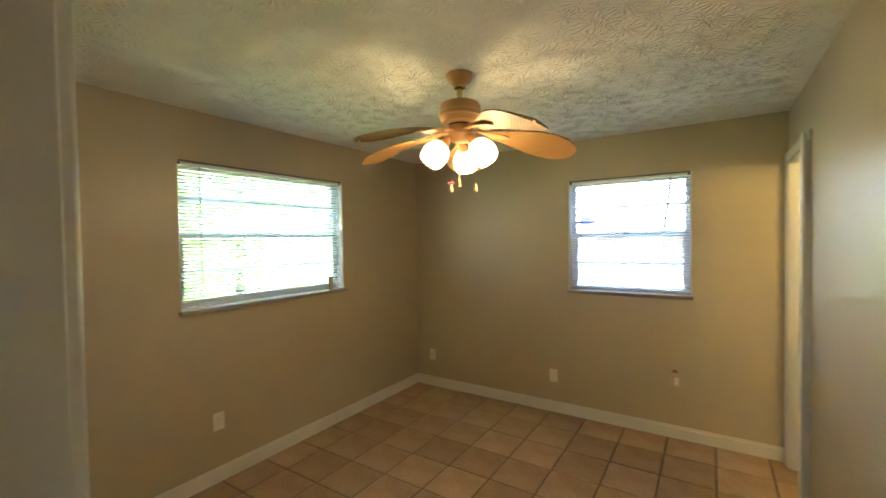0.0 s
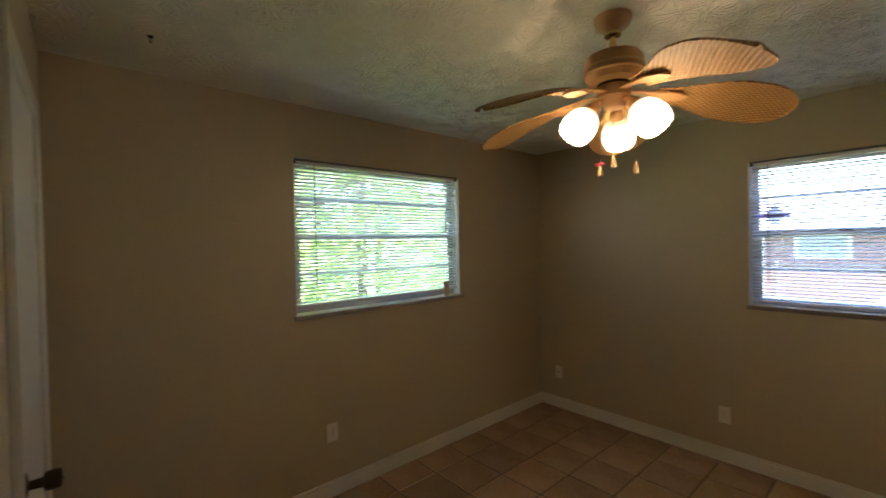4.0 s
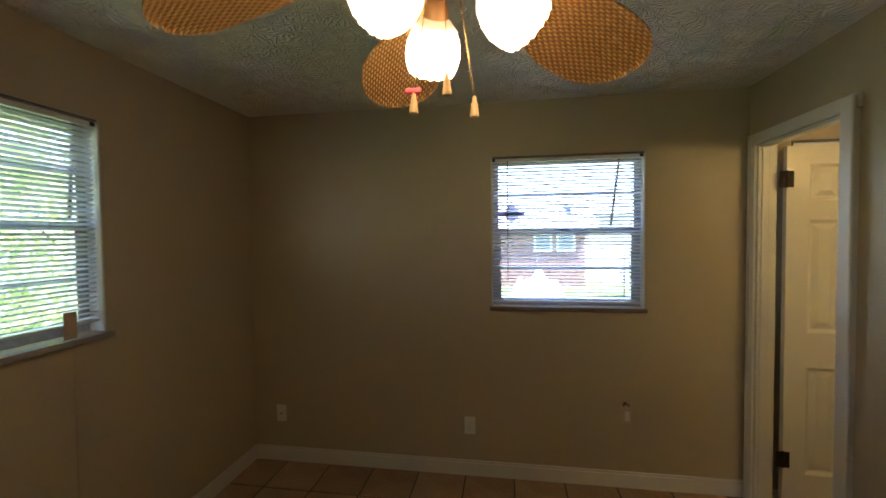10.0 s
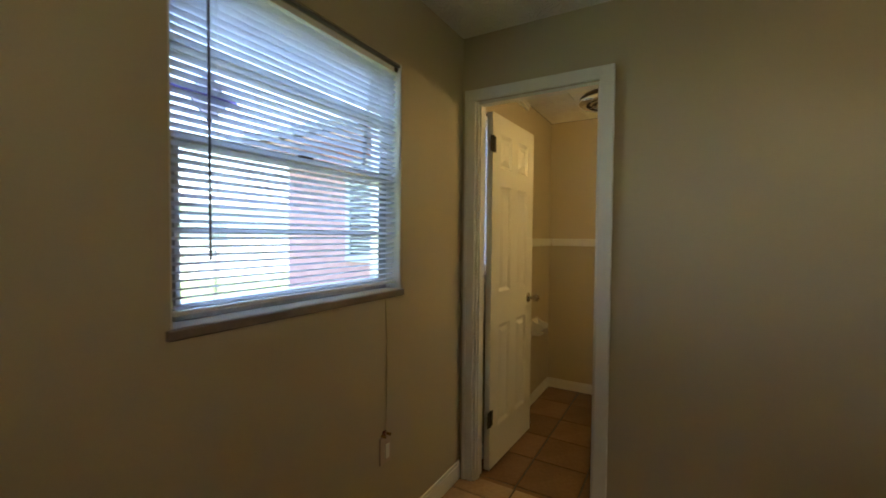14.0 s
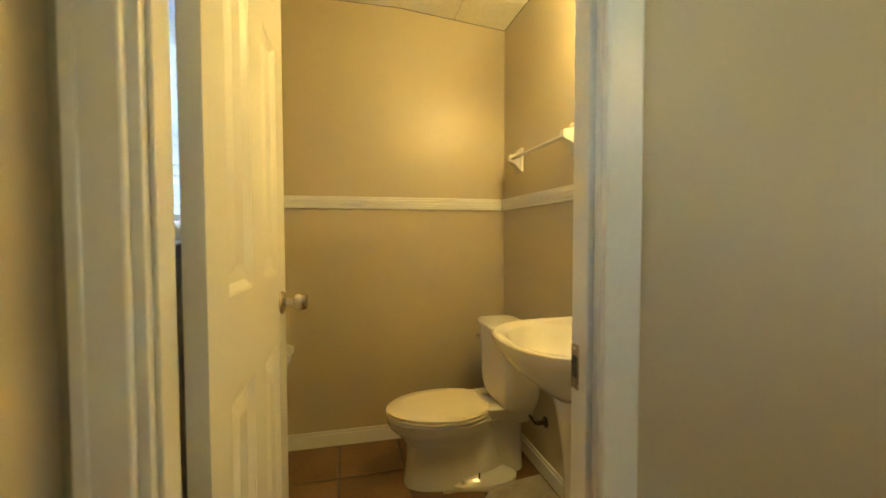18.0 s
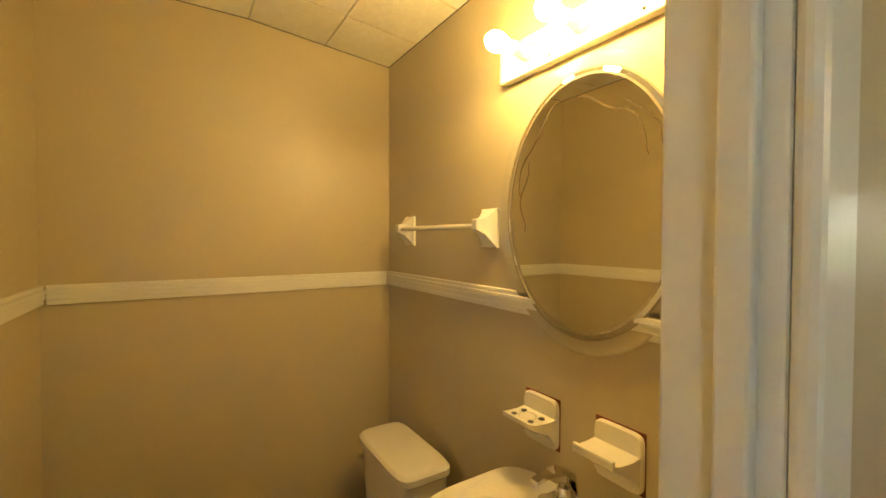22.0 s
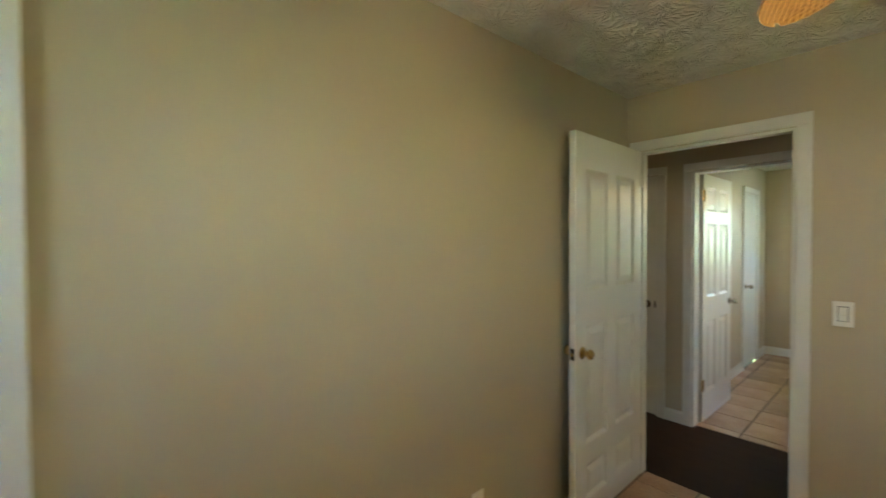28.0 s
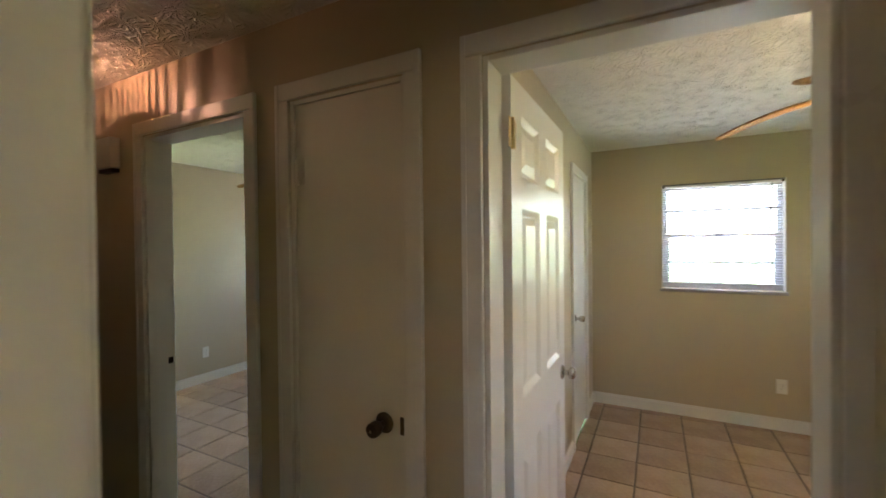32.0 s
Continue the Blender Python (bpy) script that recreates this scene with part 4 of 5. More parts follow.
    if pulls:
        for x, y, drop, pink in ((-0.066, 0.013, 0.578, True), (0.010, -0.030, 0.560, False), (0.057, 0.055, 0.580, False)):
            c = part("pull_chain", tube([(x * 0.5, y * 0.5, -0.340), (x, y, -drop + 0.03)], 0.0012, 5), BRASS, t)
            part("pull_weight", lathe([(0, 0.032), (0.004, 0.03), (0.006, 0.016), (0.0095, -0.008), (0.009, -0.012), (0, -0.013)], 14), PULL_WOOD, c, smooth=True, m=pose(x, y, -drop))
            if pink:
                part("ribbon", boxes((x - 0.018, y - 0.006, -drop + 0.028, x + 0.016, y + 0.006, -drop + 0.04), bevel=0.004), PINK, c, "small pink ribbon bow")
    return t


SHADE_TURNS = (109, 233, 353)
ceiling_fan(pose(1.66, 2.178, TOP), "brown ceiling fan with woven leaf blades and three lit glass shades", 41)
ceiling_fan(pose(1.86, -1.52, 2.39), "brown ceiling fan with woven leaf blades in the second bedroom", 52, pulls=False)
ceiling_fan(pose(5.52, -2.26, TOP), "brown ceiling fan with woven leaf blades in the third room", -8, lit=False, pulls=False)


# ---- outlets, switch, wall bits ----
def outlet(m, label, blank=False):
    """A wall plate, local y out of the wall."""
    t = thing("wall_outlet", m, label, "outlet", group="wall outlets")
    part("plate", boxes((-0.036, 0, -0.058, 0.036, 0.005, 0.058), bevel=0.002), PLASTIC, t)
    if blank:
        part("socket", lathe([(0, 0), (0.006, 0), (0.006, 0.010), (0, 0.011)], 12, "y"), NICKEL, t)
        return t
    for z in (0.020, -0.020):
        s = part("receptacle", boxes((-0.017, 0.005, z - 0.014, 0.017, 0.007, z + 0.014), bevel=0.001), PLASTIC, t)
        for x in (-0.007, 0.006):
            part("slot", boxes((x, 0.0071, z - 0.004, x + 0.0018, 0.0078, z + 0.005)), SLOT, s)
    part("screw", lathe([(0, 0.005), (0.003, 0.005), (0.0025, 0.0065), (0, 0.0066)], 10, "y"), NICKEL, t)
    return t


outlet(pose(0.0, 1.79, 0.402, 0, 0, -90), "white duplex outlet low on the beige wall under the wide window")
outlet(pose(0.201, YN, 0.337, 0, 0, 180), "white blank cable plate low in the corner", True)
outlet(pose(1.535, YN, 0.331, 0, 0, 180), "white duplex outlet low on the wall under the window")
outlet(pose(XE, 2.164, 0.362, 0, 0, 90), "white duplex outlet low on the wall past the bathroom door")
outlet(pose(XE, 1.868, 0.364, 0, 0, 90), "white cable plate beside an outlet", True)
outlet(pose(FX1, -1.62, 0.33, 0, 0, 90), "white outlet in the second bedroom beside the open door")
outlet(pose(FX1, -1.95, 0.33, 0, 0, 90), "white cable plate in the second bedroom", True)
outlet(pose(1.783, FY0, 0.355), "white outlet under the second bedroom window")
outlet(pose(LX1, -2.315, 0.335, 0, 0, 90), "white outlet on the third room's wall")

t = thing("wall_switch", pose(2.16, YS, 1.151), "white rocker light switch beside the bedroom door", "switch")
part("plate", boxes((-0.037, 0, -0.059, 0.037, 0.005, 0.059), bevel=0.002), PLASTIC, t)
part("rocker_gap", boxes((-0.0185, 0.005, -0.0355, 0.0185, 0.0058, 0.0355)), SLOT, t)
part("rocker", boxes((-0.016, 0.0059, -0.033, 0.016, 0.010, 0.033), bevel=0.002), PLASTIC, t)
part("lower_half", boxes((-0.015, 0.0101, -0.031, 0.015, 0.0125, -0.004), bevel=0.001), PLASTIC, t)

t = thing("broken_phone_jack", pose(2.500, YN, 0.475, 0, 0, 180), "broken white phone jack with rusty screw stubs", "jack")
part("base", boxes((-0.034, 0, -0.075, 0.034, 0.008, 0.040), bevel=0.004), JACK, t, "pinkish painted-over jack plate")
part("broken_edge", boxes((-0.022, 0.0082, -0.055, 0.004, 0.012, 0.005), bevel=0.002), PLASTIC, t, "bare white plastic edge")
part("wire", tube([(-0.004, 0.006, 0.02), (-0.010, 0.004, 0.30), (-0.002, 0.004, 0.62)], 0.0010, 6), PAINT, t, "thin painted-over wire")
part("rust_mark", boxes((-0.010, 0.001, 0.041, 0.012, 0.005, 0.062), bevel=0.001), RUST, t, "red-brown rust mark")
part("stub", lathe([(0, 0), (0.006, 0), (0.006, 0.02), (0, 0.022)], 10, "y"), BRASS, t, m=pose(-0.016, 0, 0.045))
part("stub", lathe([(0, 0), (0.006, 0), (0.006, 0.02), (0, 0.022)], 10, "y"), BRASS, t, m=pose(0.016, 0, 0.045))

t = thing("blind_tag", pose(0.014, 2.757, 1.168), "cream plastic tag at the blind's end, coloured darker for shade", "tag")
# the tag's shade is put into its colour by the duller jack material
part("tag", boxes((0, -0.026, 0.0, 0.006, 0.026, 0.110), bevel=0.001), JACK, t)
part("cord", tube([(0.002, 0, 0.0), (0.017, 0, -0.035), (0.006, 0.005, -0.70)], 0.0012, 5), PAINT, t)

t = thing("suncatcher", pose(1.814, YN + 0.062, 1.716), "purple glass diamond suncatcher stuck on the window", "suncatcher")
part("diamond", loft([[(0, y, 0.065), (0.058, y, 0), (0, y, -0.065), (-0.058, y, 0)] for y in (0, 0.004)]), LAVENDER, t, "pale lavender diamond")
for s, u in ((1, 1), (1, -1), (-1, 1), (-1, -1)):
    part("lead_edge", tube([(s * 0.059, -0.001, 0), (0, -0.001, u * 0.066)], 0.0022, 5), CORD, t, "dark leading")
part("bar", boxes((-0.100, -0.004, -0.010, 0.082, 0.0, 0.008), bevel=0.002), PURPLE, t, "dark purple bar")


t = thing("ceiling_hook", pose(0.425, 0.86, TOP), "small dark screw hook in the bedroom ceiling", "hook")
part("plate", lathe([(0, 0.0), (0.012, 0.0), (0.010, -0.004), (0, -0.005)], 14), HINGE, t, smooth=True)
part("hook", tube([(0, 0, -0.004), (0, 0, -0.018), (0.008, 0, -0.028), (0.016, 0, -0.020)], 0.0022, 8), HINGE, t, smooth=True)

# ---- hall ----
t = thing("attic_hatch", pose(3.145, -0.20, HALL_TOP), "pale attic hatch with a dark gap and a wooden frame", "hatch")
for r in ((-0.36, -0.24, -0.012, 0.36, -0.18, 0), (-0.36, 0.18, -0.012, 0.36, 0.24, 0), (-0.36, -0.179, -0.012, -0.30, 0.179, 0), (0.30, -0.179, -0.012, 0.36, 0.179, 0)):
    part("hatch_trim", boxes(r, bevel=0.002), TRIM, t)
part("hatch_panel", loft([[(-0.298, -0.108, z), (0.292, -0.170, z), (0.292, 0.176, z), (-0.298, 0.176, z)] for z in (-0.010, -0.002)]), CEILING, t, "pale panel lying askew")
part("dark_gap", boxes((-0.299, -0.178, -0.0018, 0.299, 0.178, -0.0005)), SLOT, t)

t = thing("door_chime", pose(5.09, HY0, 1.99), "small cream chime box high on the hall wall", "chime")
part("case", boxes((-0.07, 0, -0.075, 0.07, 0.045, 0.075), bevel=0.006), PLASTIC, t)
part("foot", boxes((-0.06, 0, -0.095, 0.06, 0.038, -0.076), bevel=0.003), BRONZE, t)

t = thing("hall_light", pose(4.90, -0.24, HALL_TOP), "ribbed glass hall ceiling light with a warm bulb", "ceiling light")
part("ceiling_plate", lathe([(0, 0), (0.11, 0), (0.11, -0.015), (0, -0.018)], 36), BRASS, t, smooth=True)
part("bulb", lathe([(0, -0.048), (0.004, -0.050), (0.005, -0.055), (0.004, -0.061), (0, -0.063)], 12), HALL_BULB, t, "warm lit bulb", True)
rib = mesh_of(boxes((0.090, -0.0038, -0.10, 0.104, 0.0038, -0.016), bevel=0.001), PORCELAIN)
for i in range(40):
    again("rib", rib, t, pose(0, 0, 0, 0, 0, 9 * i))
part("glass_base", lathe([(0, -0.108), (0.105, -0.108), (0.105, -0.10), (0, -0.10)], 36), PORCELAIN, t, smooth=True)


# ---- bathroom ----
def ring(cx, cy, z, rx, ry_front, ry_back, n=36, power=2.0):
    pts = []
    for i in range(n):
        a = 2 * math.pi * i / n
        c, s = math.cos(a), math.sin(a)
        x = math.copysign(abs(c) ** (2 / power), c) * rx
        y = math.copysign(abs(s) ** (2 / power), s) * (ry_front if s > 0 else ry_back)
        pts.append((cx + x, cy + y, z))
    return pts


# toilet against the south wall; local y runs out from that wall
t = thing("toilet", pose(4.45, BY0, BATH_FLOOR), "cream two-piece toilet with the lid closed", "toilet")
part("base", loft([ring(0, 0.385, 0.0, 0.118, 0.275, 0.22, 40, 2.6), ring(0, 0.385, 0.03, 0.114, 0.270, 0.22, 40, 2.6), ring(0, 0.39, 0.10, 0.102, 0.255, 0.22, 40, 2.4), ring(0, 0.40, 0.180, 0.106, 0.245, 0.21, 40), ring(0, 0.43, 0.235, 0.138, 0.255, 0.22, 40), ring(0, 0.45, 0.262, 0.166, 0.268, 0.23, 40), ring(0, 0.455, 0.283, 0.172, 0.275, 0.23, 40), ring(0, 0.455, 0.311, 0.178, 0.28, 0.24, 40), ring(0, 0.455, 0.319, 0.172, 0.275, 0.24, 40)]), PORCELAIN, t, smooth=True)
part("foot", loft([ring(0, 0.29, 0.0, 0.150, 0.20, 0.17, 36, 2.8), ring(0, 0.29, 0.018, 0.150, 0.20, 0.17, 36, 2.8), ring(0, 0.29, 0.040, 0.128, 0.18, 0.15, 36, 2.8), ring(0, 0.29, 0.060, 0.095, 0.15, 0.12, 36, 2.8)]), PORCELAIN, t, smooth=True)
part("tank_shelf", loft([ring(0, 0.15, 0.265, 0.10, 0.16, 0.10, 36, 4), ring(0, 0.15, 0.335, 0.135, 0.19, 0.12, 36, 4), ring(0, 0.15, 0.352, 0.14, 0.19, 0.12, 36, 4)]), PORCELAIN, t, smooth=True)
part("trapway", loft([ring(0, 0.22, 0.02, 0.085, 0.20, 0.14, 36, 3), ring(0, 0.22, 0.08, 0.072, 0.20, 0.14, 36, 3), ring(0, 0.22, 0.17, 0.072, 0.20, 0.14, 36, 3), ring(0, 0.22, 0.25, 0.092, 0.20, 0.14, 36, 3), ring(0, 0.21, 0.300, 0.118, 0.20, 0.14, 36, 3.4)]), PORCELAIN, t, smooth=True)


def seat_ring(z, rx, front):
    """An oval that is cut straight across at the hinge."""
    return [(x, max(y, 0.278 + 0.25 * (0.184 - rx)), z) for x, y, z in ring(0, 0.458, z, rx, front, 0.235, 48)]


part("seat", loft([seat_ring(0.323, 0.178, 0.275), seat_ring(0.329, 0.184, 0.282), seat_ring(0.336, 0.182, 0.280)]), SEAT, t, smooth=True)
part("lid", loft([seat_ring(0.3385, 0.180, 0.276), seat_ring(0.346, 0.183, 0.280), seat_ring(0.354, 0.174, 0.270), seat_ring(0.357, 0.13, 0.21)]), SEAT, t, smooth=True)
for x in (-0.075, 0.075):
    part("lid_hinge", boxes((x - 0.022, 0.222, 0.321, x + 0.022, 0.278, 0.362), bevel=0.006), SEAT, t)
part("tank", loft([ring(0, 0.138, 0.354, 0.165, 0.085, 0.085, 40, 5), ring(0, 0.138, 0.41, 0.185, 0.092, 0.090, 40, 6), ring(0, 0.138, 0.670, 0.205, 0.100, 0.094, 40, 6)]), PORCELAIN, t, smooth=True)
part("tank_lid", loft([ring(0, 0.138, 0.6715, 0.208, 0.104, 0.096, 40, 6), ring(0, 0.138, 0.679, 0.216, 0.112, 0.100, 40, 6), ring(0, 0.138, 0.701, 0.216, 0.112, 0.100, 40, 6), ring(0, 0.138, 0.711, 0.206, 0.103, 0.092, 40, 6)]), PORCELAIN, t, smooth=True)
lev = part("flush_lever", boxes((0.125, 0.239, 0.607, 0.192, 0.249, 0.621), bevel=0.004), CHROME, t, "small chrome flush lever")
part("lever_boss", lathe([(0, 0.205), (0.013, 0.207), (0.012, 0.222), (0, 0.224)], 16, "y"), CHROME, lev, smooth=True, m=pose(0.180, 0.023, 0.614))
for x in (-0.122, 0.122):
    part("bolt_cap", lathe([(0, 0), (0.014, 0), (0.012, 0.014), (0, 0.018)], 14), PORCELAIN, t, smooth=True, m=pose(x, 0.40, 0.03))
    part("bolt", lathe([(0, 0), (0.004, 0), (0.004, 0.035), (0, 0.036)], 8), BRONZE, t, m=pose(x, 0.33, 0.03))
t = thing("floor_patch", pose(4.45, BY0, BATH_FLOOR), "pale caulked floor patch beside the toilet foot", "floor patch")
part("patch", loft([[(x, y, z) for x, y in ((-0.36, 0.02), (-0.10, 0.02), (-0.12, 0.17), (-0.165, 0.30), (-0.24, 0.36), (-0.34, 0.30))] for z in (-0.004, 0.004)]), CAULK, t)
part("caulk_bead", tube([(-0.155, 0.16, 0.004), (-0.16, 0.30, 0.004), (-0.13, 0.42, 0.004), (-0.128, 0.50, 0.004)], 0.008, 8), CAULK, t, smooth=True)
t = thing("toilet_supply", pose(4.335, BY0, 0), "dark braided water supply under the tank", "pipe")
part("hose", tube([(0, 0.02, 0.245), (-0.008, 0.055, 0.248), (0.004, 0.085, 0.29), (0.035, 0.10, 0.345)], 0.007, 8), BRONZE, t, smooth=True)
part("valve", lathe([(0, 0), (0.026, 0), (0.026, 0.004), (0.011, 0.006), (0.011, 0.045), (0, 0.046)], 16, "y"), BRONZE, t, smooth=True, m=pose(0, 0, 0.245))

# pedestal sink
t = thing("pedestal_sink", pose(3.72, BY0, -0.028), "cream porcelain pedestal sink", "sink")


def basin(z, k, lift=0.0):
    pts = []
    for i in range(48):
        a = 2 * math.pi * i / 48
        c, s = math.cos(a), math.sin(a)
        x = 0.248 * k * math.copysign(abs(c) ** 0.80, c)
        y = 0.215 + (0.26 * k * math.copysign(abs(s) ** 0.92, s) if s > 0 else -0.212 * min(k * 1.02, 1) * abs(s) ** 0.28)
        pts.append((x, max(y, 0.003), z + lift * max(0.0, -s)))
    return pts


outer = [basin(0.66, 0.30), basin(0.70, 0.52), basin(0.76, 0.80), basin(0.81, 0.95), basin(0.838, 1.0), basin(0.848, 0.995), basin(0.853, 0.97, 0.012)]


def bowl(z, k):
    return [(0.205 * k * math.cos(2 * math.pi * i / 48), 0.275 + 0.165 * k * math.sin(2 * math.pi * i / 48), z) for i in range(48)]


bm = loft(outer + [bowl(0.846, 1.0), bowl(0.836, 0.95), bowl(0.80, 0.86), bowl(0.76, 0.72), bowl(0.735, 0.50), bowl(0.728, 0.12)])
part("basin", bm, PORCELAIN, t, smooth=True)
part("pedestal", loft([ring(0, 0.17, -0.007, 0.125, 0.10, 0.10, 32, 2.6), ring(0, 0.17, 0.04, 0.115, 0.09, 0.09, 32, 2.6), ring(0, 0.17, 0.12, 0.085, 0.072, 0.07), ring(0, 0.18, 0.45, 0.078, 0.072, 0.07), ring(0, 0.19, 0.62, 0.095, 0.09, 0.09), ring(0, 0.20, 0.70, 0.12, 0.11, 0.11)]), PORCELAIN, t, smooth=True)
part("drain", lathe([(0, 0.730), (0.022, 0.730), (0.024, 0.732), (0.014, 0.734), (0, 0.733)], 20), CHROME, t, "chrome drain", True, pose(0, 0.275, 0))
f = thing("sink_faucet", pose(3.704, BY0 + 0.085, 0.837), "chrome single-lever faucet on the sink", "faucet")
part("deck_plate", loft([ring(0, 0, -0.002, 0.082, 0.030, 0.026, 32, 3), ring(0, 0, 0.008, 0.080, 0.028, 0.024, 32, 3), ring(0, 0, 0.016, 0.060, 0.024, 0.022, 32, 3)]), CHROME, f, smooth=True)
part("body", loft([ring(0, 0, 0.014, 0.027, 0.026, 0.024), ring(0, 0, 0.040, 0.024, 0.024, 0.022), ring(0, 0.002, 0.062, 0.022, 0.022, 0.020), ring(0, 0.004, 0.072, 0.016, 0.016, 0.014)]), CHROME, f, smooth=True)
part("spout", loft([[(s * w, y, z + d) for s, d in ((-1, -h), (1, -h), (1, h), (-1, h))] for y, z, w, h in ((0.005, 0.036, 0.020, 0.018), (0.060, 0.046, 0.017, 0.014), (0.108, 0.044, 0.015, 0.012), (0.130, 0.034, 0.014, 0.012))]), CHROME, f, smooth=True)
part("lever", loft([[(s * w, y, z + d) for s, d in ((-1, -h), (1, -h), (1, h), (-1, h))] for y, z, w, h in ((-0.024, 0.052, 0.015, 0.010), (-0.014, 0.092, 0.015, 0.010), (0.018, 0.113, 0.014, 0.007), (0.065, 0.118, 0.012, 0.005), (0.104, 0.112, 0.010, 0.004))]), CHROME, f, smooth=True)

# oval mirror with a frosted rim
t = thing("oval_mirror", pose(3.728, BY0, 1.569), "oval mirror with a pale frosted glass rim", "mirror")


def oval(rx, rz, y, n=72):
    return [(rx * math.cos(2 * math.pi * i / n), y, rz * math.sin(2 * math.pi * i / n)) for i in range(n)]


part("frosted_rim", loft([oval(0.300, 0.364, 0.004), oval(0.302, 0.366, 0.010), oval(0.298, 0.362, 0.014), oval(0.10, 0.20, 0.014)]), FROST, t, smooth=True)
part("mirror_glass", loft([oval(0.262, 0.328, 0.0145), oval(0.262, 0.328, 0.017), oval(0.248, 0.314, 0.020)]), MIRROR, t)
rnd = random.Random(4)
for start, end, rk, w in ((1.35, 0.15, 0.86, 0.0020), (1.55, 2.75, 0.80, 0.0016), (2.2, 3.3, 0.90, 0.0011), (0.55, -0.25, 0.80, 0.0013)):
    row = []
    for i in range(25):
        u = i / 24
        a = start + (end - start) * u
        k = rk + 0.035 * math.sin(u * 9 + start * 5) + rnd.uniform(-0.008, 0.008)
        h = w * (0.25 + 0.9 * math.sin(math.pi * min(u * 0.9 + 0.08, 1)) * rnd.uniform(0.5, 1.2))
        p, q = Vector((0.248 * k * math.cos(a), 0, 0.314 * k * math.sin(a))), Vector((math.cos(a), 0, math.sin(a)))
        row.append([p - q * h + Vector((0, y, 0)) if s else p + q * h + Vector((0, y, 0)) for s, y in ((0, 0.0202), (1, 0.0202), (1, 0.0206), (0, 0.0206))])
    part("tarnish_streak", loft(row), STREAK, t, "brown tarnish streak")
for a, b in ((0.262, 0.328), (0.247, 0.313)):
    part("bevel_line", loft([oval(a, b, 0.0170 + 0.0036 * (a < 0.25)), oval(a + 0.002, b + 0.002, 0.0178 + 0.0036 * (a < 0.25)), oval(a - 0.0035, b - 0.0035, 0.0176 + 0.0036 * (a < 0.25))], False), BEVEL, t, "greyish bevel line")
part("mirror_backing", loft([oval(0.12, 0.2, 0.0), oval(0.12, 0.2, 0.004)]), PLASTIC, t)

# vanity light bar
t = thing("vanity_light", pose(3.72, BY0, 1.998), "white vanity light bar with bare lit bulbs", "wall lamp")
part("back_bar", boxes((-0.30, 0, -0.05, 0.30, 0.028, 0.05), bevel=0.004), PLASTIC, t)
for x in (0.18, 0.0, -0.18):
    s = part("socket", lathe([(0, 0.028), (0.024, 0.028), (0.024, 0.050), (0.019, 0.056), (0.017, 0.084), (0, 0.084)], 20, "y"), PLASTIC, t, smooth=True, m=pose(x, 0, 0.005))
    part("bulb", lathe([(0, 0.084), (0.013, 0.085), (0.015, 0.100), (0.023, 0.122), (0.0265, 0.140), (0.023, 0.157), (0.014, 0.168), (0, 0.170)], 20, "y"), FILAMENT, s, "bare lit bulb", True)
for x in (0.10, -0.16):
    part("screw", lathe([(0, 0.028), (0.004, 0.028), (0.003, 0.031), (0, 0.031)], 10, "y"), BRONZE, t, m=pose(x, 0, -0.035))

# towel bar
t = thing("towel_bar", pose(4.365, BY0, 1.52), "white ceramic towel bar", "towel bar")
for x in (-0.275, 0.275):
    part("post", loft([[(x + sx * w, y, sz * h + 0.01 * (y / 0.06)) for sx, sz in ((-1, -1), (1, -1), (1, 1), (-1, 1))] for y, w, h in ((0, 0.040, 0.062), (0.010, 0.040, 0.062), (0.016, 0.030, 0.050), (0.040, 0.018, 0.024), (0.060, 0.017, 0.020), (0.070, 0.012, 0.014))]), PORCELAIN, t, smooth=True)
part("bar", tube([(-0.27, 0.052, 0.008), (0.27, 0.052, 0.008)], 0.009, 12), PORCELAIN, t, smooth=True)


def plate_ring(k):
    """A rounded upright rectangle."""
    return [(0.055 * k * math.copysign(abs(math.cos(a)) ** 0.28, math.cos(a)), 0, 0.060 * k * math.copysign(abs(math.sin(a)) ** 0.28, math.sin(a))) for a in (2 * math.pi * (i + 0.5) / 40 for i in range(40))]


def soap_dish(name, m, label, holes):
    t = thing(name, m, label, "soap dish")
    part("rust_edge", boxes((-0.056, 0, -0.0615, 0.0575, 0.003, 0.0625), bevel=0.001), RUST, t, "rusty old adhesive edge")
    part("back_plate", loft([[(x, y, z) for x, _, z in plate_ring(k)] for y, k in ((0.0032, 1.0), (0.010, 1.0), (0.014, 0.95))]), PORCELAIN, t, smooth=True)
    s = part("shelf", loft([[(-w, y, z - h), (w, y, z - h), (w, y, z), (-w, y, z)] for y, w, z, h in ((0.012, 0.052, 0.018, 0.062), (0.035, 0.052, 0.016, 0.030), (0.075, 0.050, 0.018, 0.014), (0.090, 0.046, 0.022, 0.010))]), PORCELAIN, t, smooth=True)
    if holes:
        for x, y in ((-0.030, 0.036), (0.030, 0.036), (-0.028, 0.070), (0.028, 0.070)):
            part("hole", lathe([(0, 0), (0.007, 0), (0.0075, 0.0022), (0, 0.0022)], 14), SLOT, s, m=pose(x, y, 0.0168))
        part("cup_ring", lathe([(0.018, 0.0), (0.021, 0.003), (0.024, 0.0)], 24), PORCELAIN, s, smooth=True, m=pose(0, 0.052, 0.0168))
    else:
        part("lip", boxes((-0.047, 0.082, 0.0195, 0.047, 0.091, 0.030), bevel=0.003), PORCELAIN, s)


